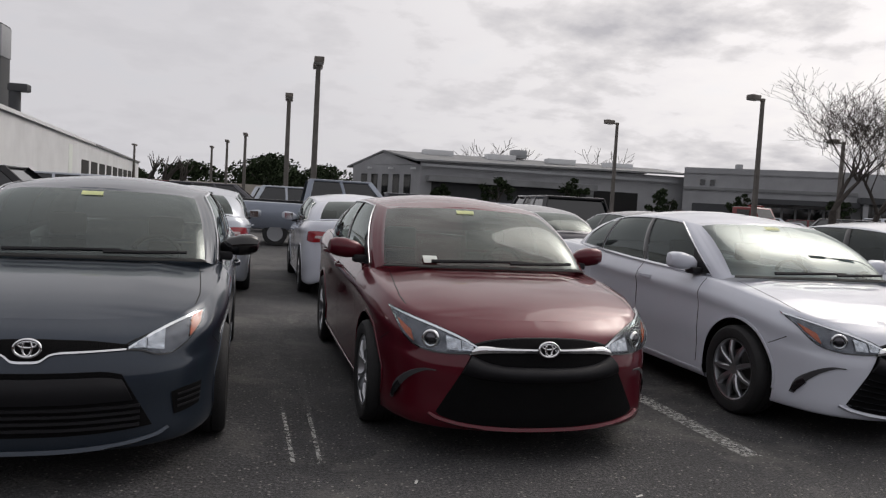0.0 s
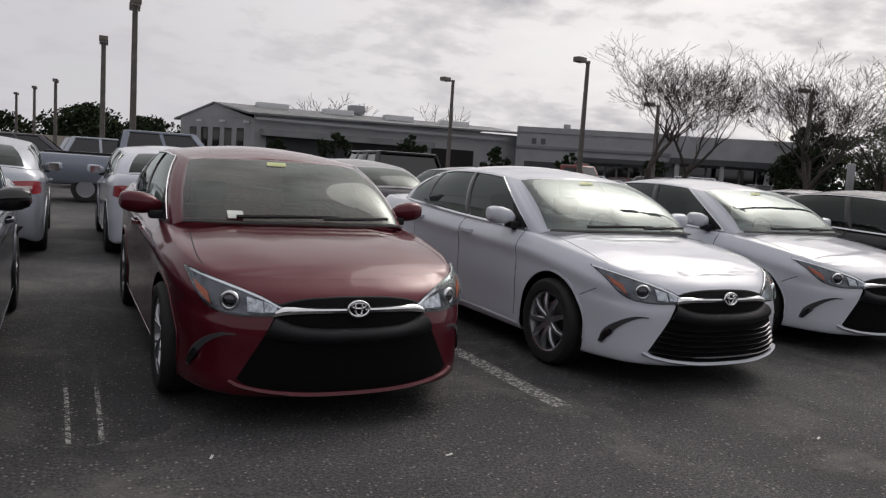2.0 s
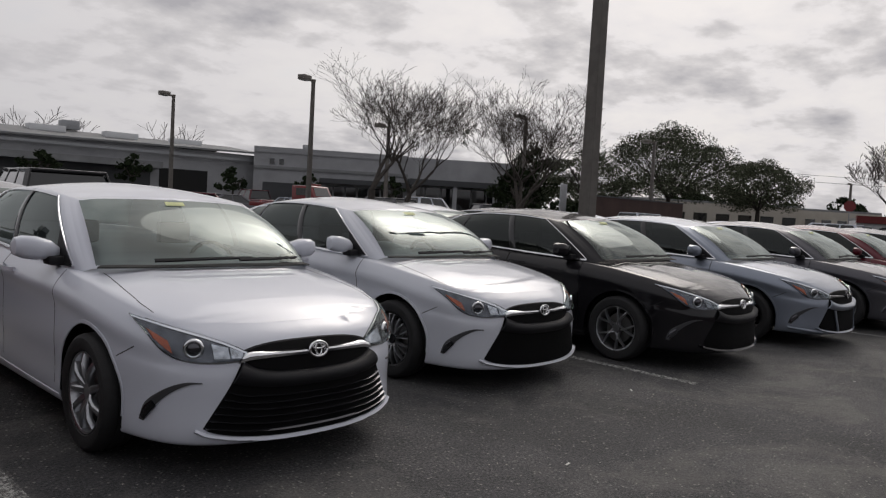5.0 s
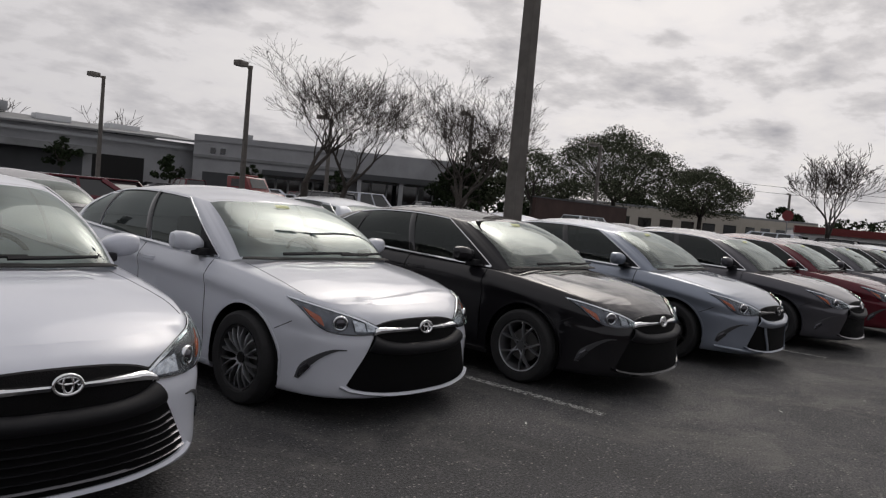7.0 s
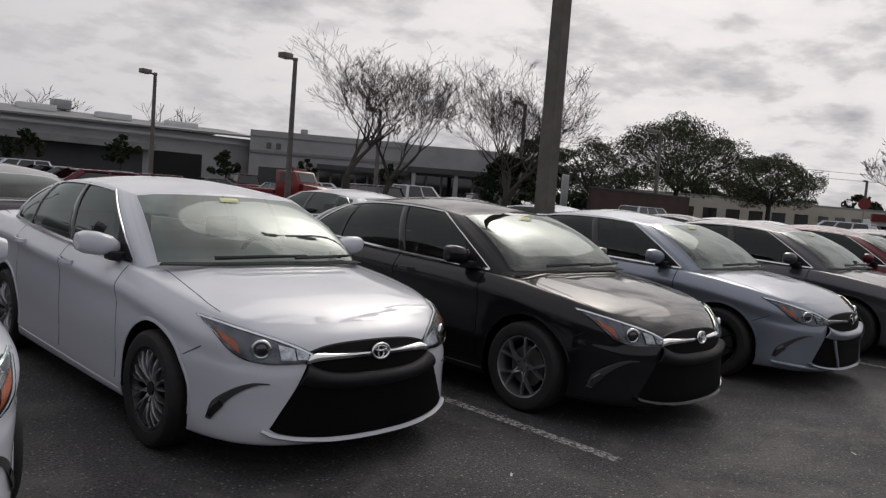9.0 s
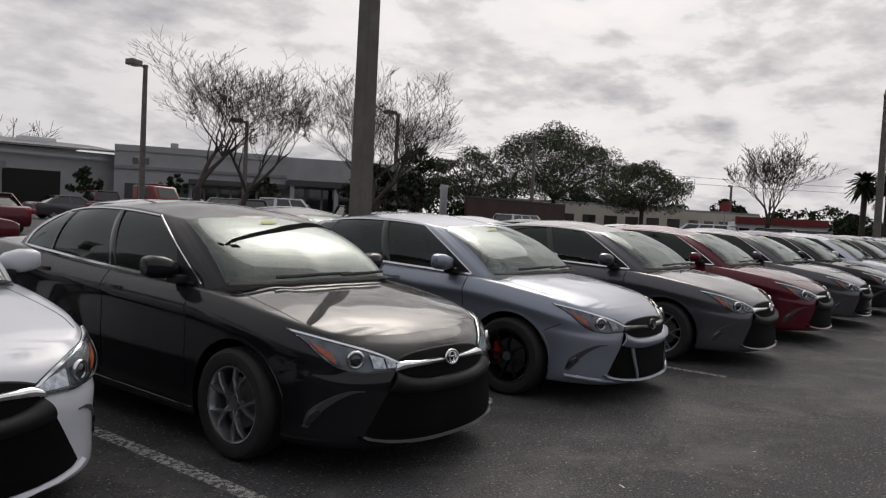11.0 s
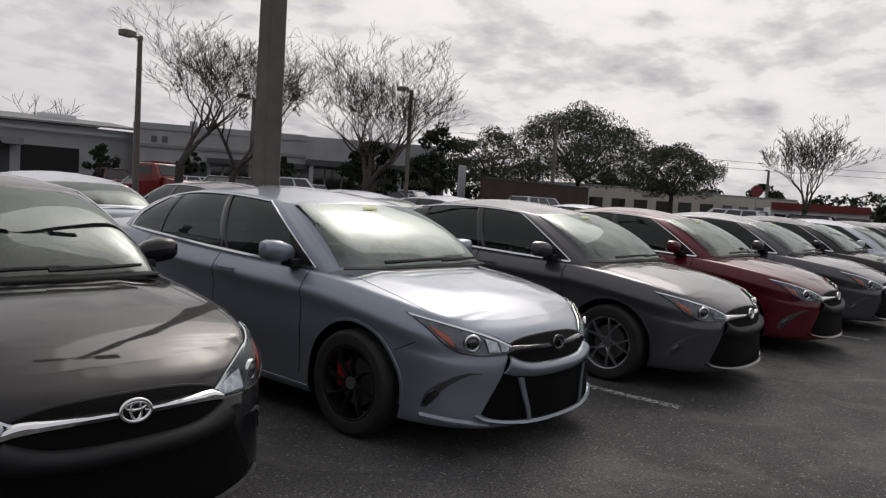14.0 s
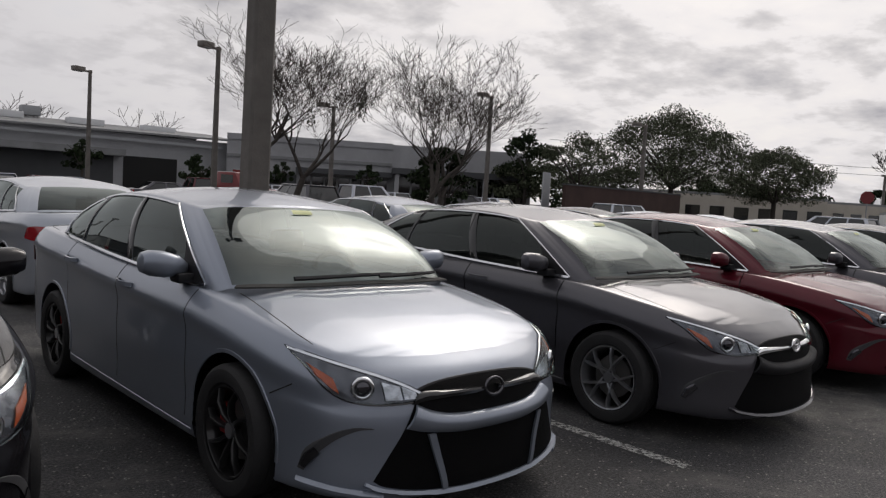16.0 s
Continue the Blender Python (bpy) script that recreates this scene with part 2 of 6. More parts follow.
LEVELS = [  # inset, height: at the nose, along the side (below the belt when negative), at the tail
    ((0.12, 0.176), (0.12, 0.19), (0.12, 0.27)), ((0.025, 0.176), (0.05, 0.18), (0.04, 0.27)), ((0.0, 0.232), (0.024, 0.235), (0.012, 0.34)),
    ((0.010, 0.36), (0.022, 0.40), (0.0, 0.48)), ((0.016, 0.49), (0.012, 0.56), (0.004, 0.60)), ((0.044, 0.60), (0.012, -0.215), (0.018, 0.74)),
    ((0.088, 0.675), (-0.004, -0.125), (0.040, 0.88)), ((0.138, 0.722), (0.026, -0.058), (0.075, 1.02)), ((0.215, 0.768), (0.075, 0.0), (0.135, 1.085))]
# height of the hood's middle, back from the nose
HOOD_PROFILE = np.polyfit([0.18, 0.30, 0.40, 0.50, 0.70, 1.0, 1.2], [0.768, 0.822, 0.856, 0.883, 0.922, 0.966, 0.990], 4, w=[30, 1, 1, 1, 1, 1, 1])
AXLE_F, AXLE_R, HUB_Z, ARCH_R = 0.89, 3.645, 0.325, 0.385


# half width of the hood's shut line, back from the nose
HOOD_LINE = [(0.10, 0.40), (0.20, 0.50), (0.32, 0.66), (0.42, 0.728), (0.55, 0.742), (0.75, 0.733), (0.95, 0.717), (1.10, 0.704), (1.30, 0.70)]


def lerp_table(table, y):
    return float(np.interp(y, [p[0] for p in table], [p[1] for p in table]))


def plan_point(s):
    p, q = spline(PLAN, max(s - 0.02, 0)), spline(PLAN, min(s + 0.02, len(PLAN) - 1))
    t = q - p
    t /= np.linalg.norm(t)
    return spline(PLAN, s), np.array([t[1], -t[0]])      # place, outward normal


def body_point(s, v):
    (x, y), n = plan_point(s)
    f, r = max(0.0, -n[1]) ** 1.6, max(0.0, n[1]) ** 1.6
    side = max(0.0, 1 - f - r)
    belt = lerp_table(BELT, y)
    i = min(int(v), len(LEVELS) - 2)

    def level(k):
        a, b, c = LEVELS[k]
        bz = b[1] if b[1] > 0.001 else belt + b[1]
        return (f * a[0] + side * b[0] + r * c[0], f * a[1] + side * bz + r * c[1])
    inset, z = spline([level(k) for k in range(len(LEVELS))], v)
    return np.array([max(x - n[0] * inset, 0.0), y - n[1] * inset, z])


def solve_s(y, lo=5.0, hi=15.0):
    for _ in range(40):
        mid = (lo + hi) / 2
        if spline(PLAN, mid)[1] < y:
            lo = mid
        else:
            hi = mid
    return lo


def columns():
    seams = [solve_s(y) for y in (1.36, 2.34, 3.33)]
    cols = [4 * k / 26 for k in range(26)] + [4 + 3 * k / 18 for k in range(18)] + [7 + 6.5 * k / 84 for k in range(84)] + [13.5 + 5.5 * k / 36 for k in range(37)]
    cols = [c for c in cols if all(abs(c - s) > 0.03 for s in seams)]
    for s in seams:
        cols += [s - 0.007, s + 0.007]
    return sorted(cols), seams


def islands(verts, faces):
    """One mesh for each connected piece."""
    root = list(range(len(verts)))

    def find(k):
        while root[k] != k:
            root[k] = root[root[k]]
            k = root[k]
        return k
    for f in faces:
        for k in f[1:]:
            root[find(k)] = find(f[0])
    sets = {}
    for f in faces:
        sets.setdefault(find(f[0]), []).append(f)
    res = []
    for fs in sets.values():
        ids = sorted({k for f in fs for k in f})
        re = {k: m for m, k in enumerate(ids)}
        res.append(make_mesh("panel_gap", [verts[k] for k in ids], [tuple(re[k] for k in f) for f in fs]))
    return res


def smooth_normals(verts, faces):
    """Area-weighted normals, shared by points that coincide."""
    acc = {}
    keys = [tuple(np.round(v * 2500).astype(int)) for v in verts]
    for f in faces:
        p = verts[list(f)]
        c = np.cross(p[2] - p[0], p[3] - p[1])
        for k in f:
            acc[keys[k]] = acc.get(keys[k], 0) + c
    out = np.array([acc.get(k, np.zeros(3)) for k in keys], float)
    length = np.linalg.norm(out, axis=1)
    out[length < 1e-12] = (0, 0, 1)
    return out / np.maximum(np.linalg.norm(out, axis=1), 1e-12)[:, None]


def sedan_meshes():
    cols, seams = columns()
    lev = [8 * k / 34 for k in range(35)]
    cap = [1.0, 0.955, 0.93, 0.921, 0.86, 0.72, 0.56, 0.4, 0.25, 0.12, 0.0]
    vs, fs = [], {}
    rows = []
    for s in cols:
        row = []
        for v in lev:
            row.append(len(vs))
            vs.append(body_point(s, v))
        edge = vs[-1]
        crown = lerp_table(CROWN, edge[1])
        for c in cap[1:]:
            row.append(len(vs))
            fade = min(1.0, max(0.0, (edge[1] - 0.25) / 0.4)) * min(1.0, max(0.0, (1.5 - edge[1]) / 0.3))
            if edge[1] < 1.2:
                crown = max(0.0, float(np.polyval(HOOD_PROFILE, edge[1])) - edge[2])
            ridge = 0.010 * math.exp(-((c - 0.60) / 0.13) ** 2) * fade
            vs.append(np.array([edge[0] * c, edge[1], edge[2] + crown * (1 - c * c) ** 0.9 + ridge]))
        rows.append(row)
    nl = len(lev)
    # wheel arches: open the side and draw its rim onto a circle
    vs = np.array(vs)

    def arch(p):
        return min(math.hypot(p[1] - a, p[2] - HUB_Z) for a in (AXLE_F, AXLE_R))
    quads = []
    for i in range(len(cols) - 1):
        mid = (cols[i] + cols[i + 1]) / 2
        gap_col = any(abs(mid - s) < 0.006 for s in seams)
        for j in range(len(rows[0]) - 1):
            q = (rows[i][j], rows[i + 1][j], rows[i + 1][j + 1], rows[i][j + 1])
            c = vs[list(q)].mean(0)
            if j < nl - 1 and c[0] > 0.5 and arch(c) < ARCH_R:
                continue
            if j < nl - 1:
                y = c[1]
                if gap_col and c[2] > 0.27:
                    kind = "panel_gap"
                elif 1.36 < y < 2.34 and c[2] > 0.27:
                    kind = "front_door"
                elif 2.34 < y < 3.33 and c[2] > 0.27:
                    kind = "rear_door"
                elif y < 0.62 and c[2] < 0.745:
                    kind = "front_bumper"
                elif y > 4.15 and c[2] < 0.80:
                    kind = "rear_bumper"
                else:
                    kind = "body"
            else:
                jc = j - (nl - 1)
                if c[1] < 1.14:
                    kind = "hood" if c[0] < lerp_table(HOOD_LINE, c[1]) else "body"
                elif c[1] > 4.02:
                    kind = "trunk_lid" if jc >= 3 else ("panel_gap" if jc == 2 else "body")
                else:
                    kind = "body"
            fs.setdefault(kind, []).append(q)
            quads.append(q)
    used = {}
    for q in quads:
        for a, b in zip(q, q[1:] + q[:1]):
            used[(min(a, b), max(a, b))] = used.get((min(a, b), max(a, b)), 0) + 1
    for (a, b), n in used.items():
        if n == 1:
            for k in (a, b):
                p = vs[k]
                if p[2] < 0.2 and arch(p) > ARCH_R + 0.012:
                    continue
                if p[0] > 0.5 and arch(p) < ARCH_R + 0.05 and p[2] > 0.05:
                    ax = AXLE_F if p[1] < 2.2 else AXLE_R
                    if p[2] < HUB_Z:
                        half = math.sqrt(ARCH_R ** 2 - (p[2] - HUB_Z) ** 2)
                        vs[k] = (p[0], ax + math.copysign(half, p[1] - ax), p[2])
                        continue
                    d = np.array([p[1] - ax, p[2] - HUB_Z])
                    d *= ARCH_R / np.linalg.norm(d)
                    vs[k] = (p[0], ax + d[0], HUB_Z + d[1])
    n = len(vs)
    full = np.concatenate([vs, vs * (-1, 1, 1)])
    left = {kind: [tuple(q[::-1]) for q in qs] for kind, qs in fs.items()}
    right = {kind: [tuple(k + n for k in q) for q in qs] for kind, qs in fs.items()}
    allf = [q for side in (left, right) for qs in side.values() for q in qs]
    # one field of normals for the whole skin, so that the panels shade as one
    normals = smooth_normals(full, allf)
    flip = sum(normals[k][2] for q in left["hood"] for k in q) < 0
    if flip:
        normals = -normals
    out = {}
    for kind in fs:
        both = left[kind] + right[kind]
        for half, sub in (("l", left[kind]), ("r", right[kind])) if "door" in kind else (("", both),):
            ids = sorted({k for q in sub for k in q})
            re = {k: m for m, k in enumerate(ids)}
            vv = full[ids].copy()
            faces = [tuple(re[k] for k in (q[::-1] if flip else q)) for q in sub]
            if kind == "panel_gap":
                vv[:, 0] *= 0.985
                vv[:, 2] -= 0.004
                out["gaps"] = islands(vv, faces)
                continue
            me = make_mesh(kind, vv, faces)
            me.normals_split_custom_set_from_vertices([tuple(normals[k]) for k in ids])
            out[kind + half] = me
    tree = BVHTree.FromPolygons([tuple(v) for v in full], allf)
    return out, tree


# glasshouse: foot line and roof line, screen centre to rear-window centre
FOOT = [(0, 1.07, 0.985), (0.36, 1.09, 0.981), (0.62, 1.12, 0.982), (0.737, 1.185, 0.974), (0.800, 1.30, 0.950), (0.832, 1.80, 0.965), (0.842, 2.45, 0.990), (0.838, 3.00, 1.020),
        (0.805, 3.66, 1.055), (0.70, 4.00, 1.080), (0.42, 4.12, 1.098), (0, 4.16, 1.103)]
HEAD = [(0, 1.79, 1.400), (0.28, 1.80, 1.396), (0.50, 1.83, 1.386), (0.608, 1.87, 1.370), (0.655, 2.04, 1.392), (0.668, 2.27, 1.412), (0.668, 2.55, 1.420), (0.660, 2.95, 1.410),
        (0.612, 3.42, 1.355), (0.51, 3.50, 1.362), (0.30, 3.52, 1.378), (0, 3.52, 1.384)]


def house_point(u, v):
    a, b = spline(FOOT, u), spline(HEAD, u)
    p = a + (b - a) * v
    k = 4 * v * (1 - v)
    out = np.array([0.035 if 3.6 < u < 8.6 else 0.02, -0.05 if u < 3 else (0.045 if u > 9 else 0), 0.03])
    return p + out * k * (np.array([1, 1, 1]) if u not in (0, 11) else np.array([0, 1, 1]))


# windows: from, to along the line, and low, high
WINDOWS = {"windscreen": (0.0, 2.93, 0.03, 0.955), "front_window": (4.06, 5.70, 0.06, 0.935), "rear_window": (5.84, 7.28, 0.06, 0.935),
           "quarter_window": (7.36, 8.06, 0.07, 0.86), "back_window": (9.25, 11.0, 0.04, 0.94)}


def glasshouse_meshes():
    us, vv = set(k * 11 / 88 for k in range(89)), set(k / 12 for k in range(13))
    for a, b, c, d in WINDOWS.values():
        us |= {a, b}
        vv |= {c, d}

    def thin(vals, keep, gap):
        out = []
        for x in sorted(vals):
            if out and x - out[-1] < gap:
                if x in keep:
                    out[-1] = x if out[-1] not in keep else out[-1]
                    if out[-1] != x:
                        out.append(x)
            else:
                out.append(x)
        return out
    us = thin(us, {k for w in WINDOWS.values() for k in w[:2]}, 0.05)
    vv = thin(vv, {k for w in WINDOWS.values() for k in w[2:]} | {0.0, 1.0}, 0.012)
    pts, faces = [], []
    idx = {}
    for i, u in enumerate(us):
        for j, v in enumerate(vv):
            idx[i, j] = len(pts)
            pts.append(house_point(u, v))
    cap = [0.97, 0.85, 0.6, 0.3, 0.0]
    for i, u in enumerate(us):
        top = pts[idx[i, len(vv) - 1]]
        for j, c in enumerate(cap):
            idx[i, len(vv) + j] = len(pts)
            crown = 0.072 * math.sin(math.pi * min(1, max(0, (top[1] - 1.79) / 1.73))) ** 0.7
            pts.append(np.array([top[0] * c, top[1], top[2] + crown * (1 - c * c)]))
    shell, glass = [], {k: [] for k in WINDOWS}
    for i in range(len(us) - 1):
        for j in range(len(vv) + len(cap) - 1):
            q = (idx[i, j], idx[i, j + 1], idx[i + 1, j + 1], idx[i + 1, j])
            where = None
            if j < len(vv) - 1:
                u, v = (us[i] + us[i + 1]) / 2, (vv[j] + vv[j + 1]) / 2
                where = next((k for k, (a, b, c, d) in WINDOWS.items() if a < u < b and c < v < d), None)
            (glass[where] if where else shell).append(q)
    pts = np.array(pts)
    n = len(pts)
    full = np.concatenate([pts, pts * (-1, 1, 1)])

    def cut(name, qs, sides):
        res = []
        for sd in sides:
            sub = []
            if "l" in sd:
                sub += [tuple(q) for q in qs]
            if "r" in sd:
                sub += [tuple(k + n for k in q[::-1]) for q in qs]
            ids = sorted({k for q in sub for k in q})
            re = {k: m for m, k in enumerate(ids)}
            me = make_mesh(name, full[ids], [tuple(re[k] for k in q) for q in sub])
            bm = bmesh.new()
            bm.from_mesh(me)
            bmesh.ops.remove_doubles(bm, verts=bm.verts, dist=0.0005)
            bmesh.ops.recalc_face_normals(bm, faces=bm.faces)
            bm.to_mesh(me)
            bm.free()
            me.polygons.foreach_set("use_smooth", [True] * len(me.polygons))
            res.append(me)
        return res
    out = {"roof": cut("roof", shell, ["lr"])[0]}
    for k, qs in glass.items():
        ms = cut(k, qs, ["lr"] if k in ("windscreen", "back_window") else ["l", "r"])
        for m, sd in zip(ms, ("l", "r")):
            out[k + (sd if len(ms) > 1 else "")] = m
    return out


def ribbon(path, width, thick, out):
    """A flat bar along 3D points, its broad face towards out."""
    vs, fs = [], []
    path = [np.array(p, float) for p in path]
    for k, p in enumerate(path):
        t = path[min(k + 1, len(path) - 1)] - path[max(k - 1, 0)]
        t /= np.linalg.norm(t)
        o = np.array(out(p) if callable(out) else out, float)
        o -= t * (o @ t)
        o /= np.linalg.norm(o)
        s = np.cross(t, o)
        w = width(k / (len(path) - 1)) if callable(width) else width
        for a, b in ((-1, 0), (-0.8, 1), (0.8, 1), (1, 0)):
            vs.append(p + s * a * w / 2 + o * b * thick)
    for k in range(len(path) - 1):
        for j in range(3):
            a = 4 * k + j
            fs.append((a, a + 1, a + 5, a + 4))
    fs += [(0, 3, 2, 1), tuple(4 * (len(path) - 1) + j for j in range(4))]
    me = make_mesh("ribbon", vs, fs, True, True)
    bm = bmesh.new()
    bm.from_mesh(me)
    bmesh.ops.recalc_face_normals(bm, faces=bm.faces)
    bm.to_mesh(me)
    bm.free()
    return me


def onto(tree, x, z, off=0.0, way=(0, 1, 0)):
    """The point of the body met from the front (or along way) at a lateral place and a height."""
    d = Vector(way)
    x = math.copysign(max(abs(x), 0.008), x)
    o = Vector((x, 0 if d.y > 0 else 4.7, z)) - d * 2 if abs(d.y) > 0.5 else Vector((0, x, z)) - d * 2
    hit, n, _, _ = tree.ray_cast(o, d)
    if hit is None:
        near, n, _, _ = tree.find_nearest(Vector((x, 0.3 if d.y > 0 else 4.4, z)))
        hit = near
    if n.dot(d) > 0:
        n = -n
    return np.array(hit + n * off)


def patch(tree, low, high, nu, nv, off, skirt=0.012, way=(0, 1, 0), mirror=1, smooth_path=True):
    """A curved panel between two lines (lateral or back, height) laid onto the body."""
    def at(line, t):
        t *= len(line) - 1
        if smooth_path:
            return spline(line, t)
        i = min(int(t), len(line) - 2)
        return np.array(line[i]) * (1 - t + i) + np.array(line[i + 1]) * (t - i)
    vs, fs = [], []
    for i in range(nu + 1):
        a, b = at(low, i / nu), at(high, i / nu)
        for j in range(nv + 1):
            p = a + (b - a) * j / nv
            o = off(i / nu, j / nv) if callable(off) else off
            vs.append(onto(tree, p[0], p[1], o, way))
    for i in range(nu):
        for j in range(nv):
            k = i * (nv + 1) + j
            fs.append((k, k + 1, k + nv + 2, k + nv + 1))
    # a skirt round the rim gives it thickness
    rim = [i * (nv + 1) for i in range(nu + 1)] + [nu * (nv + 1) + j for j in range(1, nv + 1)] + [i * (nv + 1) + nv for i in range(nu - 1, -1, -1)] + [j for j in range(nv - 1, 0, -1)]
    base = len(vs)
    for k in rim:
        vs.append(vs[k] + np.array(way) * skirt)
    for m in range(len(rim)):
        a, b = rim[m], rim[(m + 1) % len(rim)]
        fs.append((a, b, base + (m + 1) % len(rim), base + m))
    vs = np.array(vs) * (mirror, 1, 1)
    me = make_mesh("patch", vs, fs, True, False)
    bm = bmesh.new()
    bm.from_mesh(me)
    bmesh.ops.remove_doubles(bm, verts=bm.verts, dist=0.0003)
    bmesh.ops.recalc_face_normals(bm, faces=bm.faces)
    bm.to_mesh(me)
    bm.free()
    me.polygons.foreach_set("use_smooth", [True] * len(me.polygons))
    me.set_sharp_from_angle(angle=radians(40))
    return me


def ring_mesh(rx, rz, tube, n=28, m=8, scale_y=1.0):
    vs, fs = [], []
    for i in range(n):
        a = 2 * math.pi * i / n
        for j in range(m):
            b = 2 * math.pi * j / m
            vs.append(((rx + tube * math.cos(b)) * math.cos(a), tube * math.sin(b) * scale_y, (rz + tube * math.cos(b)) * math.sin(a)))
    for i in range(n):
        for j in range(m):
            fs.append((i * m + j, i * m + (j + 1) % m, ((i + 1) % n) * m + (j + 1) % m, ((i + 1) % n) * m + j))
    return make_mesh("ring", vs, fs)


def dome_mesh(r, depth, n=24, m=6):
    prof = [(r * math.cos(k * math.pi / 2 / m), -depth * math.sin(k * math.pi / 2 / m)) for k in range(m + 1)]
    vs, fs = [], []
    for i in range(n):
        a = 2 * math.pi * i / n
        for rr, d in prof:
            vs.append((rr * math.cos(a), d, rr * math.sin(a)))
    for i in range(n):
        for j in range(m):
            fs.append((i * (m + 1) + j, ((i + 1) % n) * (m + 1) + j, ((i + 1) % n) * (m + 1) + j + 1, i * (m + 1) + j + 1))
    return make_mesh("dome", vs, fs)


# ---- wheels: hub at the origin, outer face towards -x ----
def tyre_mesh():
    r, w = 0.325, 0.105
    prof = [(0.222, w * 0.72), (0.235, w * 0.9), (0.27, w), (0.30, w * 0.97), (0.318, w * 0.82), (r, w * 0.6), (r, w * 0.3), (r - 0.007, w * 0.27), (r - 0.007, w * 0.22), (r, w * 0.2), (r, -w * 0.2),
            (r - 0.007, -w * 0.22), (r - 0.007, -w * 0.27), (r, -w * 0.3), (r, -w * 0.6), (0.318, -w * 0.82), (0.30, -w * 0.97), (0.27, -w), (0.235, -w * 0.9), (0.222, -w * 0.72)]
    return make_mesh("tyre", *lathe(prof, 48), True, True)


def rim_mesh():
    prof = [(0.222, 0.09), (0.205, 0.085), (0.195, 0.05), (0.195, -0.03), (0.205, -0.06), (0.214, -0.085), (0.224, -0.09), (0.226, -0.078)]
    return make_mesh("rim", *lathe(prof, 48), True, True)


def disc_mesh(r, x, t=0.012):
    return make_mesh("disc", *lathe([(0.0, x - t), (r * 0.98, x - t), (r, x), (r * 0.98, x + t), (0.0, x + t)], 36), True, True)


def spokes_mesh(count, w0, w1, split, twist=0.0, depth=0.05, r1=0.214):
    """Radial bars from the hub to the rim; split bars fork towards the rim."""
    bm = bmesh.new()
    for k in range(count):
        base = 2 * math.pi * k / count
        for s in ((-1, 1) if split else (0,)):
            vs = []
            for f in (0.0, 0.3, 0.65, 1.0):
                r = 0.035 + (r1 - 0.035) * f
                a = base + s * split * f / max(r, 0.05) * 0.2 + twist * f
                w = (w0 + (w1 - w0) * f) / 2
                x = -0.085 + depth * 0.55 * (1 - f) - 0.02 * math.sin(math.pi * f) + (0.006 if f == 1.0 else 0)
                c, t = np.array([0, math.cos(a), math.sin(a)]), np.array([0, -math.sin(a), math.cos(a)])
                vs.append([bm.verts.new(c * r + t * q * w + np.array([x + d, 0, 0])) for q, d in ((-1, 0.006), (-0.6, -0.004), (0.6, -0.004), (1, 0.006), (1, 0.03), (-1, 0.03))])
            for a, b in zip(vs, vs[1:]):
                for j in range(6):
                    bm.faces.new((a[j], a[(j + 1) % 6], b[(j + 1) % 6], b[j]))
    return bm_mesh("spokes", bm, True)


# ---- the sedan: parts ----
BODY, SKIN = sedan_meshes()
HOUSE = glasshouse_meshes()
TYRE, RIM, BRAKE, HUBCAP = tyre_mesh(), rim_mesh(), disc_mesh(0.15, 0.0), disc_mesh(0.038, -0.066, 0.008)
SPOKES = {"alloy": spokes_mesh(5, 0.026, 0.016, 0.95), "cover": spokes_mesh(9, 0.046, 0.030, 0.0, depth=0.03), "dark": spokes_mesh(8, 0.026, 0.016, 0.0, 0.3),
          "machined": spokes_mesh(10, 0.02, 0.012, 0.5)}
CALIPER = box_mesh("caliper", (0.05, 0.07, 0.15), (-0.02, 0.12, 0.03), 0.012)


def both_patches(low, high, nu, nv, off, **kw):
    return [patch(SKIN, low, high, nu, nv, off, mirror=s, **kw) for s in (1, -1)]


def sym(line):
    """A line for the whole front from its half, centre outwards."""
    return [(-x, z) for x, z in line[:0:-1]] + list(line)


P = {}
# headlamp outline: inner end by the grille, outer tip on the wing
LAMP_LOW = [(0.388, 0.607), (0.46, 0.601), (0.55, 0.598), (0.63, 0.602), (0.705, 0.624), (0.762, 0.680), (0.803, 0.786)]
LAMP_HIGH = [(0.384, 0.640), (0.46, 0.678), (0.55, 0.713), (0.63, 0.740), (0.70, 0.764), (0.758, 0.786), (0.806, 0.806)]


def lamp_set(low, high, amber_low, amber_high, inner_low, inner_high):
    d = {}
    down = [(x, z - 0.012) for x, z in high]
    d["lamp"] = both_patches(low, high, 26, 8, 0.004)
    d["lens"] = both_patches(low, high, 26, 8, lambda a, b: 0.016 + 0.01 * math.sin(math.pi * a), skirt=0.016)
    d["trim"] = both_patches(down, high, 26, 2, 0.009)
    d["inner"] = []
    for k in range(2):      # bright facets between the lamp's inner end and its projector
        f, g = (k + 0.03) / 2 * 2, (k + 0.95) / 2 * 2
        d["inner"].append(both_patches([tuple(spline(inner_low, f)), tuple(spline(inner_low, g))], [tuple(spline(inner_high, f)), tuple(spline(inner_high, g))], 3, 3, lambda a, b: 0.007 + 0.008 * a, skirt=0.006))
    d["amber"] = both_patches(amber_low, amber_high, 6, 3, 0.010)
    d["edge"] = both_patches([(x, z - 0.007) for x, z in low], low, 26, 1, 0.006)
    return d


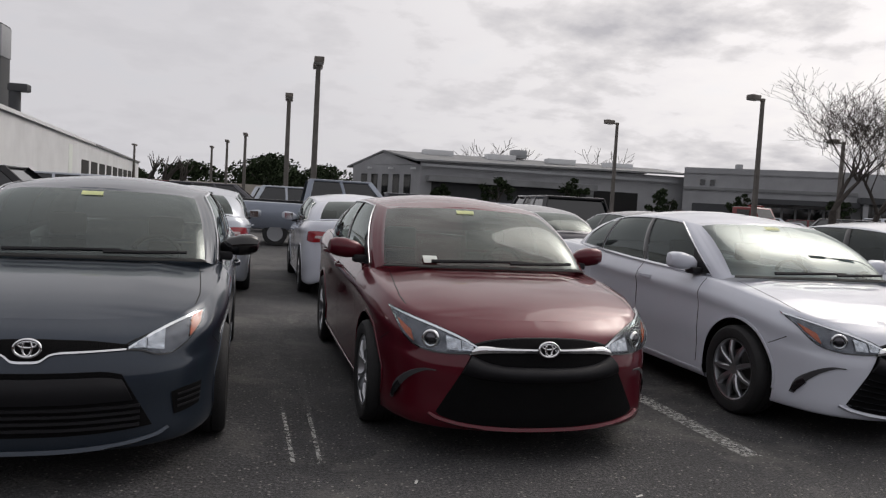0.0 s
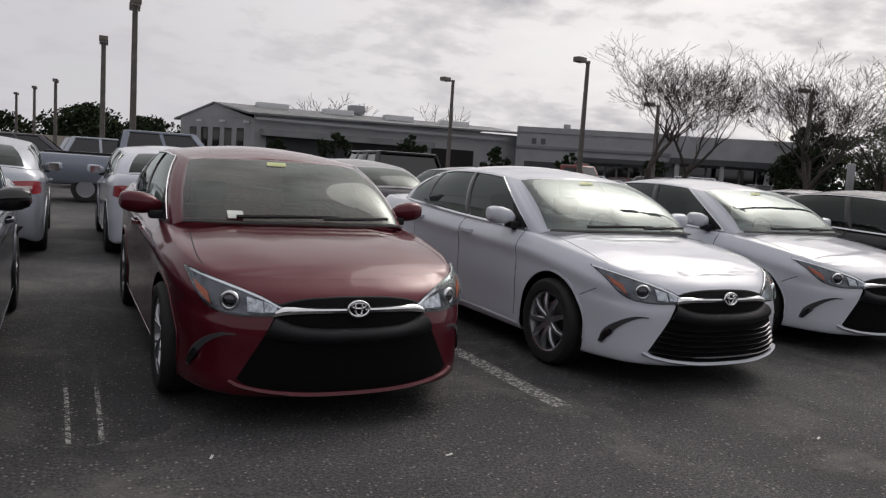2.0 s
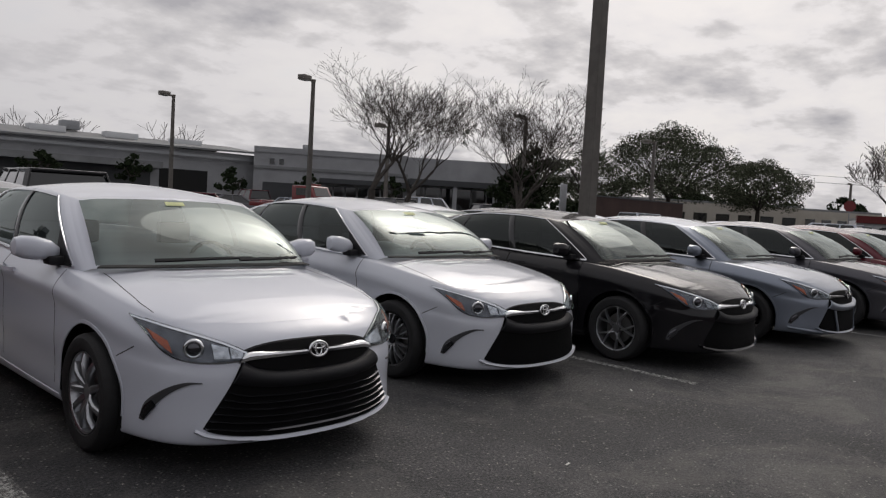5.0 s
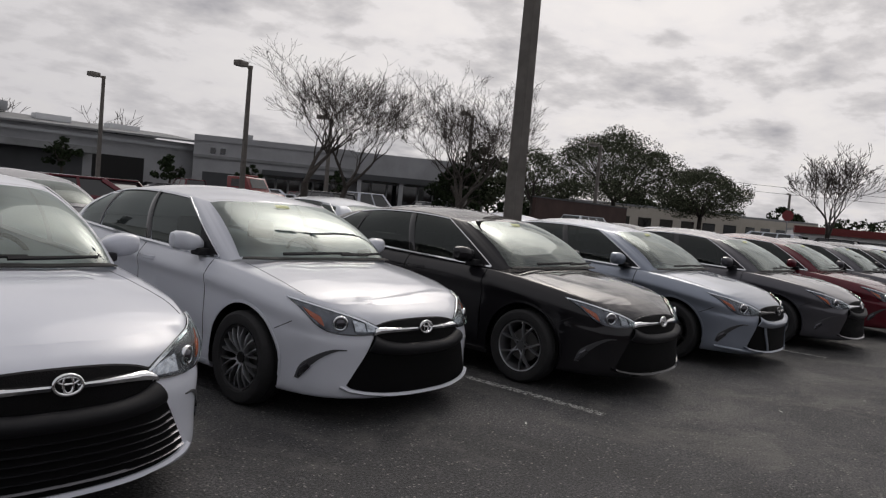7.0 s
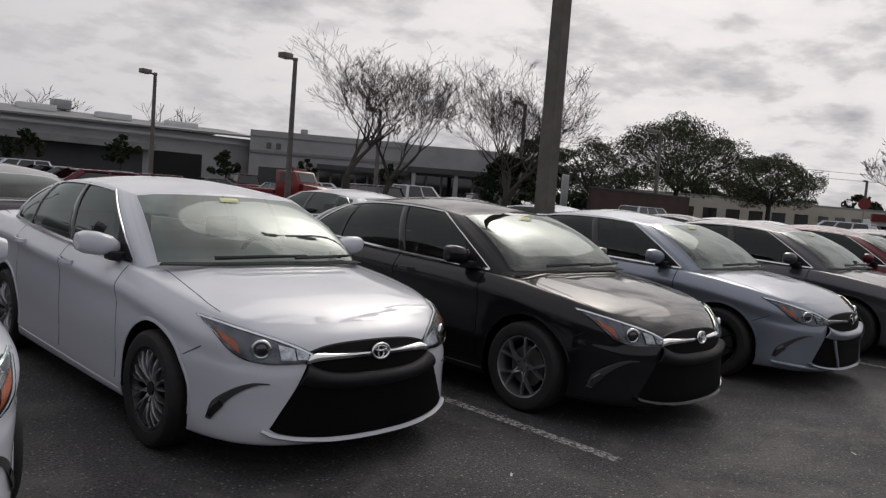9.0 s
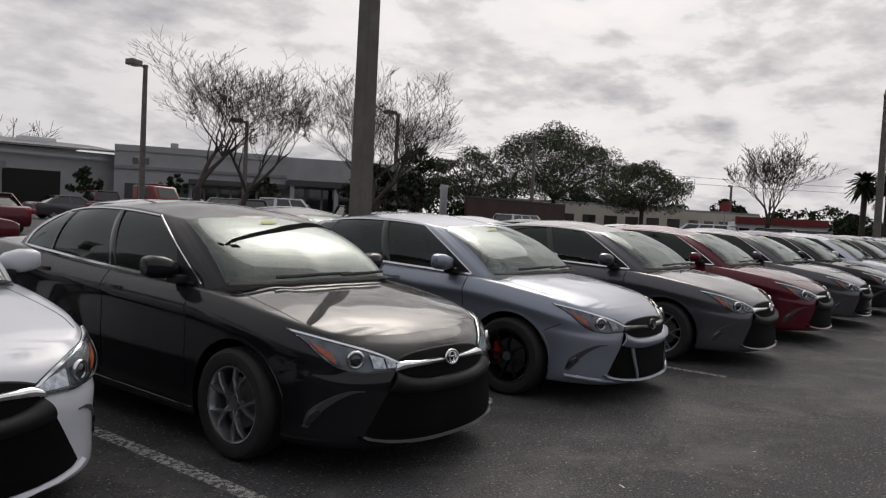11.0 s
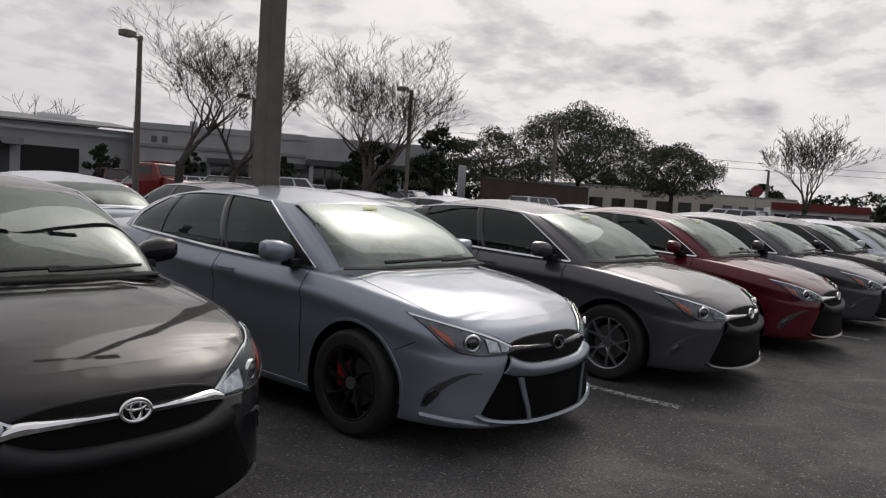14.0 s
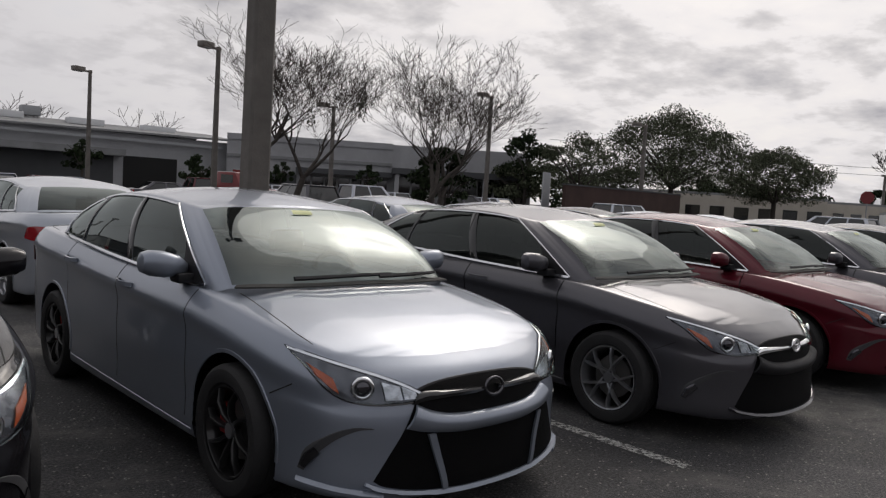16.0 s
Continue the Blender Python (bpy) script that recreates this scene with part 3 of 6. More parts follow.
LAMPS = {"big": lamp_set(LAMP_LOW, LAMP_HIGH, [(0.708, 0.640), (0.738, 0.668), (0.766, 0.706)], [(0.722, 0.698), (0.750, 0.722), (0.778, 0.748)],
                         [(0.402, 0.614), (0.47, 0.612), (0.55, 0.612)], [(0.405, 0.640), (0.47, 0.664), (0.55, 0.682)]),
         "compact": lamp_set([(0.43, 0.646), (0.50, 0.640), (0.57, 0.618), (0.64, 0.622), (0.71, 0.672), (0.765, 0.745)], [(0.44, 0.655), (0.50, 0.690), (0.58, 0.728), (0.65, 0.757), (0.71, 0.780), (0.772, 0.795)],
                             [(0.712, 0.682), (0.735, 0.707), (0.757, 0.740)], [(0.715, 0.772), (0.738, 0.782), (0.763, 0.789)], [(0.45, 0.650), (0.52, 0.645), (0.60, 0.632)], [(0.46, 0.664), (0.52, 0.692), (0.60, 0.722)])}
# upper slot under the hood's edge, chrome wing, big lower mouth
P["slot"] = [patch(SKIN, sym([(0, 0.538), (0.2, 0.542), (0.33, 0.562), (0.402, 0.592)]), sym([(0, 0.684), (0.2, 0.679), (0.32, 0.664), (0.405, 0.640)]), 32, 8, 0.005)]
WING_LOW, WING_HIGH = [(0.05, 0.610), (0.14, 0.610), (0.26, 0.609), (0.37, 0.602), (0.432, 0.590)], [(0.05, 0.634), (0.14, 0.636), (0.26, 0.639), (0.36, 0.640), (0.400, 0.630)]
P["wing"] = both_patches(WING_LOW, WING_HIGH, 18, 3, lambda a, b: 0.012 + 0.018 * math.sin(math.pi * b) * (1 - 0.5 * a))
MOUTH_LOW, MOUTH_HIGH = [(0, 0.205), (0.2, 0.208), (0.42, 0.222), (0.555, 0.246), (0.598, 0.270)], [(0, 0.538), (0.2, 0.542), (0.32, 0.560), (0.39, 0.586), (0.418, 0.598)]
P["mouth"] = [patch(SKIN, sym(MOUTH_LOW), sym(MOUTH_HIGH), 40, 12, 0.003)]
P["bar"] = [patch(SKIN, sym([(0, 0.455), (0.2, 0.458), (0.38, 0.474), (0.468, 0.494)]), sym([(0, 0.534), (0.2, 0.538), (0.32, 0.554), (0.412, 0.590)]), 32, 5, lambda a, b: 0.010 + 0.03 * math.sin(math.pi * b) ** 0.8)]
P["lip"] = [patch(SKIN, sym([(0, 0.183), (0.2, 0.186), (0.42, 0.199), (0.57, 0.223), (0.63, 0.250)]), sym([(0, 0.205), (0.2, 0.208), (0.42, 0.221), (0.565, 0.244), (0.622, 0.268)]), 40, 2, lambda a, b: 0.012 + 0.014 * math.sin(math.pi * b))]
P["slats"] = []
for _k in range(6):
    _z, _w = 0.242 + 0.0355 * _k, 0.585 - 0.020 * _k
    _c = sym([(0, _z - 0.012), (0.2, _z - 0.010), (0.4, _z), (_w, _z + 0.022)])
    P["slats"].append(patch(SKIN, _c, [(x, z + 0.014) for x, z in _c], 28, 2, lambda a, b: 0.008 + 0.010 * math.sin(math.pi * b), skirt=0.02))
P["skirt"] = both_patches([(0.56, 0.193), (0.68, 0.203), (0.79, 0.222)], [(0.56, 0.224), (0.68, 0.238), (0.80, 0.258)], 12, 3, lambda a, b: 0.010 + 0.022 * math.sin(math.pi * b))
P["fog"] = both_patches([(0.60, 0.496), (0.66, 0.488), (0.722, 0.442), (0.768, 0.362), (0.791, 0.286)], [(0.605, 0.501), (0.67, 0.500), (0.733, 0.466), (0.783, 0.390), (0.800, 0.290)], 18, 4, 0.005)
P["fog_lamp"] = both_patches([(0.757, 0.375), (0.772, 0.340), (0.788, 0.300)], [(0.768, 0.398), (0.785, 0.362), (0.796, 0.308)], 8, 3, 0.012)
# the compact's face
P["c_slot"] = [patch(SKIN, sym([(0, 0.600), (0.06, 0.604), (0.12, 0.634), (0.28, 0.642), (0.43, 0.648)]), sym([(0, 0.690), (0.06, 0.690), (0.12, 0.688), (0.28, 0.682), (0.44, 0.662)]), 36, 4, 0.006)]
P["c_line"] = [patch(SKIN, sym([(0, 0.590), (0.06, 0.594), (0.12, 0.626), (0.28, 0.634), (0.43, 0.640)]), sym([(0, 0.600), (0.06, 0.604), (0.12, 0.634), (0.28, 0.642), (0.43, 0.648)]), 36, 1, 0.010)]
P["c_mouth"] = [patch(SKIN, sym([(0, 0.262), (0.2, 0.264), (0.40, 0.272), (0.56, 0.285)]), sym([(0, 0.548), (0.2, 0.550), (0.34, 0.550), (0.42, 0.535)]), 32, 8, 0.004)]
P["c_bar"] = [patch(SKIN, sym([(0, 0.405), (0.2, 0.406), (0.36, 0.410), (0.47, 0.412)]), sym([(0, 0.522), (0.2, 0.524), (0.34, 0.524), (0.42, 0.512)]), 28, 4, lambda a, b: 0.008 + 0.012 * math.sin(math.pi * b))]
P["c_slats"] = [patch(SKIN, sym([(0, z), (0.2, z), (0.5, z + 0.004)]), sym([(0, z + 0.014), (0.2, z + 0.014), (0.5, z + 0.018)]), 24, 1, 0.014, skirt=0.02) for z in (0.285, 0.315, 0.345, 0.375)]
P["c_vent"] = both_patches([(0.655, 0.315), (0.70, 0.320), (0.765, 0.335)], [(0.64, 0.425), (0.70, 0.440), (0.775, 0.445)], 10, 4, 0.005)
P["c_vent_slat"] = [m for z in (0.345, 0.375, 0.405) for m in both_patches([(0.665, z), (0.71, z + 0.004), (0.765, z + 0.008)], [(0.665, z + 0.010), (0.71, z + 0.014), (0.765, z + 0.018)], 8, 1, 0.012)]
P["tail"] = both_patches([(0.36, 0.83), (0.5, 0.815), (0.66, 0.80), (0.78, 0.79), (0.84, 0.81)], [(0.36, 0.925), (0.5, 0.935), (0.66, 0.945), (0.78, 0.945), (0.83, 0.93)], 18, 5, 0.012, way=(0, -1, 0))
P["tail_clear"] = both_patches([(0.40, 0.868), (0.6, 0.852), (0.74, 0.85)], [(0.40, 0.892), (0.6, 0.885), (0.74, 0.885)], 10, 2, 0.018, way=(0, -1, 0))
P["tail_bar"] = [patch(SKIN, sym([(0, 0.835), (0.2, 0.835), (0.36, 0.83)]), sym([(0, 0.862), (0.2, 0.862), (0.36, 0.858)]), 16, 2, 0.012, way=(0, -1, 0))]
P["plate"] = [patch(SKIN, [(-0.27, 0.62), (0, 0.62), (0.27, 0.62)], [(-0.25, 0.80), (0, 0.80), (0.25, 0.80)], 10, 4, 0.004, way=(0, -1, 0))]
P["rear_valance"] = [patch(SKIN, sym([(0, 0.30), (0.3, 0.30), (0.6, 0.32)]), sym([(0, 0.42), (0.3, 0.42), (0.66, 0.40)]), 20, 3, 0.005, way=(0, -1, 0))]
_side = (-1, 0, 0)
P["rocker"] = [ribbon([onto(SKIN, y, 0.225 + 0.012 * (y - 1.3), 0.002, (-1, 0, 0)) * (s, 1, 1) for y in np.linspace(1.28, 3.24, 14)], 0.022, 0.004, (s, 0, -0.1)) for s in (1, -1)]
P["wing_trim"] = [patch(SKIN, sym([(0, 0.684), (0.2, 0.679), (0.32, 0.664), (0.405, 0.640)]), sym([(0, 0.690), (0.2, 0.685), (0.32, 0.671), (0.40, 0.650)]), 28, 1, 0.005)]
# shut lines: hood sides, hood over the lamps, bumper to wing
for _s in (1, -1):
    _p = []
    for _y in np.linspace(0.42, 1.15, 20):
        _hit = SKIN.ray_cast(Vector((lerp_table(HOOD_LINE, _y), _y, 2.0)), Vector((0, 0, -1)))[0]
        _p.append(np.array(_hit) * (_s, 1, 1) + (0, 0, -0.001))
    BODY["gaps"].append(ribbon(_p, 0.007, 0.0016, (0, 0, 1)))
    BODY["gaps"].append(ribbon([onto(SKIN, x, z + 0.004, 0.0) * (_s, 1, 1) for x, z in [tuple(spline(LAMP_HIGH, t)) for t in np.linspace(0.0, 5.2, 18)]], 0.006, 0.004, (0.2 * _s, -1, 0.3)))
    BODY["gaps"].append(ribbon([onto(SKIN, y, z, 0.0, (-1, 0, 0)) * (_s, 1, 1) for y, z in zip(np.linspace(0.42, 0.56, 8), np.linspace(0.655, 0.585, 8))], 0.006, 0.0015, (_s, 0, 0)))
# bright trim round the side windows, and dark screen edges
def rail(v, u0, u1, s, off=0.006, n=34):
    pts = []
    for u in np.linspace(u0, u1, n):
        p = house_point(u, v)
        pts.append((p + np.array([off, 0, 0])) * (s, 1, 1))
    return pts


P["trim_low"] = [ribbon(rail(0.045, 4.02, 8.14, s), 0.020, 0.008, (s, 0, 0.25)) for s in (1, -1)]
P["trim_high"] = [ribbon(rail(0.95, 4.03, 7.62, s), 0.013, 0.007, (s, 0, 0.4)) for s in (1, -1)]
P["pillar_b"] = [ribbon([(house_point(5.77, v) + (0.004, 0, 0)) * (s, 1, 1) for v in np.linspace(0.06, 0.94, 8)], 0.075, 0.004, (s, 0, 0.4)) for s in (1, -1)]
P["pillar_q"] = [ribbon([(house_point(7.32, v) + (0.004, 0, 0)) * (s, 1, 1) for v in np.linspace(0.06, 0.92, 8)], 0.03, 0.005, (s, 0, 0.4)) for s in (1, -1)]
P["trim_front"] = [ribbon([(house_point(4.02, v) + (0.004, -0.004, 0.004)) * (s, 1, 1) for v in np.linspace(0.04, 0.95, 12)], 0.010, 0.005, (s, -0.3, 0.3)) for s in (1, -1)]
P["trim_back"] = [ribbon([(house_point(8.16 - 0.75 * max(0, v - 0.3), v) + (0.004, 0, 0)) * (s, 1, 1) for v in np.linspace(0.04, 0.92, 12)], 0.016, 0.006, (s, 0, 0.4)) for s in (1, -1)]


def sail_mesh(s):
    """The black corner of the front window that carries the mirror."""
    vs, fs = [], []
    for j in range(7):
        v = 0.05 + 0.40 * j / 6
        for i in range(5):
            u = 4.05 + (0.52 * (1 - j / 6) + 0.02) * i / 4
            vs.append((house_point(u, v) + (0.006, 0, 0.002)) * (s, 1, 1))
    for j in range(6):
        for i in range(4):
            k = 5 * j + i
            fs.append((k, k + 1, k + 6, k + 5))
    return make_mesh("sail", vs, fs)


P["sail"] = [sail_mesh(s) for s in (1, -1)]
P["cowl"] = [ribbon([house_point(abs(u), 0.0) * (1 if u >= 0 else -1, 1, 1) + (0, -0.02, 0.008) for u in np.linspace(-2.9, 2.9, 30)], 0.055, 0.006, (0, -0.25, 1))]


def wiper(s0):
    pts = []
    for k in range(10):
        f = k / 9
        x = s0[0] + (s0[1] - s0[0]) * f
        p = house_point(abs(x) / 0.36 if abs(x) < 0.36 else 1 + (abs(x) - 0.36) / 0.26, 0.045 + s0[2] * f)
        pts.append((x, p[1] - 0.022, p[2] + 0.018))
    return ribbon(pts, lambda f: 0.022 - 0.008 * f, 0.014, (0, -0.8, 0.6))


P["wiper"] = [wiper((-0.42, 0.24, 0.02)), wiper((0.14, 0.62, 0.015))]


def mirror_meshes(s):
    vs, fs = [], []
    for k, (x, w, h, dz) in enumerate([(0.815, 0.03, 0.030, -0.018), (0.87, 0.075, 0.058, -0.004), (0.95, 0.092, 0.072, 0.004), (1.02, 0.085, 0.068, 0.010), (1.062, 0.055, 0.050, 0.012), (1.075, 0.015, 0.022, 0.010)]):
        for j in range(14):
            a = 2 * math.pi * j / 14
            c, q = math.cos(a), math.sin(a)
            yy = math.copysign(abs(c) ** 0.6, c) * w
            vs.append((x * s, 1.565 + (yy if yy < 0 else yy * 0.45) + 0.04 * (x - 0.86), 1.062 + dz + math.copysign(abs(q) ** 0.75, q) * h))
    for k in range(5):
        for j in range(14):
            fs.append((14 * k + j, 14 * k + (j + 1) % 14, 14 * (k + 1) + (j + 1) % 14, 14 * (k + 1) + j))
    fs += [tuple(range(14)), tuple(70 + j for j in range(14))]
    me = make_mesh("mirror", vs, fs, True, True)
    bm = bmesh.new()
    bm.from_mesh(me)
    bmesh.ops.recalc_face_normals(bm, faces=bm.faces)
    bm.to_mesh(me)
    bm.free()
    foot = box_mesh("mirror_foot", (0.13, 0.12, 0.055), (0.835 * s, 1.52, 0.995), 0.018)
    glass = box_mesh("mirror_glass", (0.14, 0.004, 0.10), (0.955 * s, 1.614, 1.064), 0.0)
    return me, foot, glass


P["mirror"] = [mirror_meshes(s) for s in (1, -1)]


def handle_mesh(y, z, s):
    base = onto(SKIN, y, z, 0.0, (-1, 0, 0))
    pts = [(base[0] + 0.034 * math.sin(math.pi * k / 8) ** 0.45 - 0.004, y - 0.105 + 0.21 * k / 8, z + 0.006 * k / 8) for k in range(9)]
    return ribbon([np.array(p) * (s, 1, 1) for p in pts], 0.030, 0.012, (s, 0, 0.1))


P["handles"] = [(n, handle_mesh(y, z, s)) for s in (1, -1) for n, y, z in (("front", 2.19, 0.885), ("rear", 3.20, 0.930))]


def wheelwell_mesh():
    vs, fs = [], []
    for k in range(19):
        a = math.pi * (k / 18) * 1.16 - 0.08 * math.pi
        for x, r in ((-0.82, ARCH_R), (-0.81, ARCH_R + 0.012), (-0.60, ARCH_R + 0.012), (-0.58, 0.05)):
            vs.append((x + 0.02, r * math.cos(a), r * math.sin(a)))
    for k in range(18):
        for j in range(3):
            fs.append((4 * k + j, 4 * k + j + 1, 4 * k + j + 5, 4 * k + j + 4))
    return make_mesh("wheel_well", vs, fs)


WELL = wheelwell_mesh()
UNDER = box_mesh("underbody", (1.2, 3.9, 0.05), (0, 2.4, 0.215), 0.01)


def arch_lip(ax, s):
    pts = []
    for a in np.linspace(-0.12, math.pi + 0.12, 26):
        y, z = ax + (ARCH_R + 0.004) * math.cos(a), HUB_Z + (ARCH_R + 0.004) * math.sin(a)
        p = onto(SKIN, y, max(z, 0.24), 0.0, (-1, 0, 0))
        p[2] = z
        pts.append(p * (s, 1, 1))
    return ribbon(pts, 0.022, 0.006, (s, 0, 0))


LIPS = [arch_lip(a, s) for a in (AXLE_F, AXLE_R) for s in (1, -1)]
_bm = bmesh.new()
box_bm(_bm, (0.50, 0.52, 0.18), (0, 0, 0.40), 0.05)
box_bm(_bm, (0.48, 0.14, 0.60), (0, 0.30, 0.72), 0.05, Euler((radians(-14), 0, 0)).to_matrix())
box_bm(_bm, (0.26, 0.09, 0.17), (0, 0.40, 1.12), 0.035)
SEAT_MESH = bm_mesh("seat", _bm, True)
_bm = bmesh.new()
box_bm(_bm, (1.30, 0.5, 0.2), (0, 0, 0.42), 0.06)
box_bm(_bm, (1.28, 0.14, 0.55), (0, 0.34, 0.75), 0.05, Euler((radians(-20), 0, 0)).to_matrix())
BENCH_MESH = bm_mesh("bench", _bm, True)
DASH_MESH = box_mesh("dashboard", (1.36, 0.62, 0.34), (0, 1.46, 0.79), 0.09)
PARCEL_MESH = box_mesh("parcel_shelf", (1.2, 0.5, 0.05), (0, 3.78, 0.98), 0.015)
WHEEL_RING = ring_mesh(0.18, 0.18, 0.015)
EMBLEM = [ring_mesh(0.058, 0.040, 0.0075, 32), ring_mesh(0.020, 0.036, 0.0055), ring_mesh(0.040, 0.014, 0.0055)]
EMBLEM_BACK = dome_mesh(0.056, 0.008)
LENS_RING, LENS_DOME = ring_mesh(0.042, 0.042, 0.011), dome_mesh(0.034, 0.02)
STICKER = ribbon([house_point(abs(x) / 0.36, 0.86) * (math.copysign(1, x), 1, 1) + (0, -0.010, 0.007) for x in (-0.115, -0.08, -0.045, -0.01, 0.025)], 0.042, 0.002, (0, -0.6, 0.8))
STICKER2 = ribbon([(x, house_point(1.3, 0.09)[1] - 0.012, house_point(1.3, 0.09)[2] + 0.008) for x in (-0.47, -0.42, -0.37)], 0.075, 0.002, (0, -0.6, 0.8))


def wheel(parent, at, style):
    flip = pose(*at, 0, 0, 0 if at[0] < 0 else 180)
    w = part("wheel", TYRE, M["rubber"], parent, at=flip)
    dark = style in ("dark", "machined")
    part("rim", RIM, M["alloy_dark" if dark else "alloy"], w)
    part("spokes", SPOKES[style], M["alloy_dark" if style == "dark" else "alloy"], w)
    part("brake_disc", BRAKE, M["brake"], w)
    part("hub_cap", HUBCAP, M["alloy_dark" if style == "machined" else "alloy"], w)
    if style == "dark":
        part("brake_caliper", CALIPER, M["caliper"], w, "red brake caliper")


def sedan(x, y, turn, colour, label, face="sport", style="alloy", sticker=True, group="sedans in the front row", near=True, back=False):
    """A four-door sedan with its nose at x, y, facing -y when turn is 0."""
    top = thing("sedan", pose(x, y, 0, 0, 0, turn) @ Matrix.Diagonal((0.965 if face == "compact" else 1.0, 1, 1, 1)), label, "car", group)
    body = part("body", BODY["body"], colour, top)
    part("hood", BODY["hood"], colour, top)
    part("trunk_lid", BODY["trunk_lid"], colour, top)
    part("front_bumper", BODY["front_bumper"], colour, top)
    part("rear_bumper", BODY["rear_bumper"], colour, top)
    for m in BODY["gaps"]:
        part("panel_gap", m, M["gap"], top)
    for sd, s in (("l", 0), ("r", 1)):
        for d in ("front_door", "rear_door"):
            door = part(d, BODY[d + sd], colour, top)
            part("door_handle", P["handles"][2 * s + (d == "rear_door")][1], colour, door)
        m, foot, glass = P["mirror"][s]
        mir = part("side_mirror", m, colour if face != "compact" else M["gloss_black"], top)
        part("mirror_foot", foot, M["plastic"], mir)
        part("mirror_glass", glass, M["chrome"], mir)
    part("roof", HOUSE["roof"], colour, top)
    for k in ("windscreen", "back_window"):
        part(k, HOUSE[k], M["glass_clear"] if k == "windscreen" else M["glass_tint"], top).visible_shadow = False
    for k in ("front_window", "rear_window", "quarter_window"):
        for sd in "lr":
            part(k, HOUSE[k + sd], M["glass_tint"], top).visible_shadow = False
    for s in (0, 1):
        bright = M["chrome"]
        part("window_trim", P["trim_low"][s], bright, top, "chrome window trim")
        part("window_trim", P["trim_high"][s], bright, top)
        part("window_trim", P["trim_front"][s], bright, top)
        part("mirror_sail", P["sail"][s], M["plastic"], top)
        part("window_trim", P["trim_back"][s], bright, top)
        part("pillar", P["pillar_b"][s], M["gloss_black"], top)
        part("pillar", P["pillar_q"][s], M["gloss_black"], top)
        part("rocker_trim", P["rocker"][s], colour, top)
    for m in LIPS:
        part("arch_lip", m, colour, top)
    part("cowl", P["cowl"][0], M["gap"], top)
    for m in P["wiper"]:
        part("wiper", m, M["plastic"], top)
    part("underbody", UNDER, M["gap"], top)
    for s in (-1, 1):
        for ax in (AXLE_F, AXLE_R):
            wheel(top, (s * 0.800, ax, HUB_Z), style)
            part("wheel_well", WELL, M["gap"], top, at=pose(0, ax, HUB_Z, 0, 0, 0) if s < 0 else pose(0, ax, HUB_Z, 0, 0, 180))
    part("dashboard", DASH_MESH, M["dash"], top)
    part("steering_wheel", WHEEL_RING, M["dash"], top, at=pose(0.36, 1.82, 0.92, -25, 0, 0))
    for s in (-1, 1):
        part("front_seat", SEAT_MESH, M["seat"], top, at=pose(s * 0.36, 2.08, 0.0))
    part("rear_seat", BENCH_MESH, M["seat"], top, at=pose(0, 3.0, 0))
    part("parcel_shelf", PARCEL_MESH, M["dash"], top)
    if sticker:
        part("windscreen_sticker", STICKER, M["sticker_y"], top, "pale yellow paper sticker")
    if colour is M["red"] and x < 3:
        part("windscreen_sticker", STICKER2, M["sticker_w"], top, "white paper sticker")
    # nose
    if not back:
        compact = face == "compact"
        lp = LAMPS["compact" if compact else "big"]
        for s in (0, 1):
            lamp = part("headlight", lp["lamp"][s], M["lamp_dark"], top)
            part("headlight_lens", lp["lens"][s], M["glass_lamp"], lamp).visible_shadow = False
            part("reflector", lp["trim"][s], M["chrome"], lamp)
            for pair in lp["inner"]:
                part("reflector", pair[s], M["lamp_silver"], lamp)
            part("amber_reflector", lp["amber"][s], M["amber"], lamp)
            part("bezel", lp["edge"][s], M["gloss_black"], lamp)
            sx = 1 - 2 * s
            c = onto(SKIN, 0.625 if not compact else 0.650, 0.662 if not compact else 0.68, 0.012) * (sx, 1, 1)
            t = pose(*c, 0, 0, 32 * sx)
            if not compact:
                part("projector_ring", LENS_RING, M["chrome"], lamp, at=t)
                part("projector_lens", LENS_DOME, M["dark_chrome"], lamp, at=t)
                fog = part("fog_lamp_recess", P["fog"][s], M["recess"], top)
                part("fog_lamp", P["fog_lamp"][s], M["dark_chrome"], fog)
            else:
                vent = part("side_vent", P["c_vent"][s], M["mesh"], top)
                for m in P["c_vent_slat"][s::2]:
                    part("vent_slat", m, M["plastic"], vent)
        shiny = M["dark_chrome"] if face == "painted" else M["chrome"]
        if compact:
            grille = part("grille", P["c_mouth"][0], M["mesh"], top)
            part("bumper_bar", P["c_bar"][0], M["plastic"], grille)
            for m in P["c_slats"]:
                part("slat", m, M["plastic"], grille)
            part("slot", P["c_slot"][0], M["mesh"], top)
            part("chrome_line", P["c_line"][0], M["chrome"], top)
            part("lip", P["lip"][0], colour, grille)
        else:
            grille = part("grille", P["mouth"][0], M["mesh"], top)
            part("slot", P["slot"][0], M["mesh"], grille)
            part("trim", P["wing_trim"][0], M["plastic"], grille)
            for s in (0, 1):
                part("chrome_wing", P["wing"][s], M["gloss_black"] if face == "painted" else shiny, grille)
            part("lip", P["lip"][0], colour, grille)
            part("bumper_bar", P["bar"][0], colour if face == "painted" else M["plastic"], grille)
        if face == "base":
            for m in P["slats"]:
                part("slat", m, M["dark_chrome"], grille)
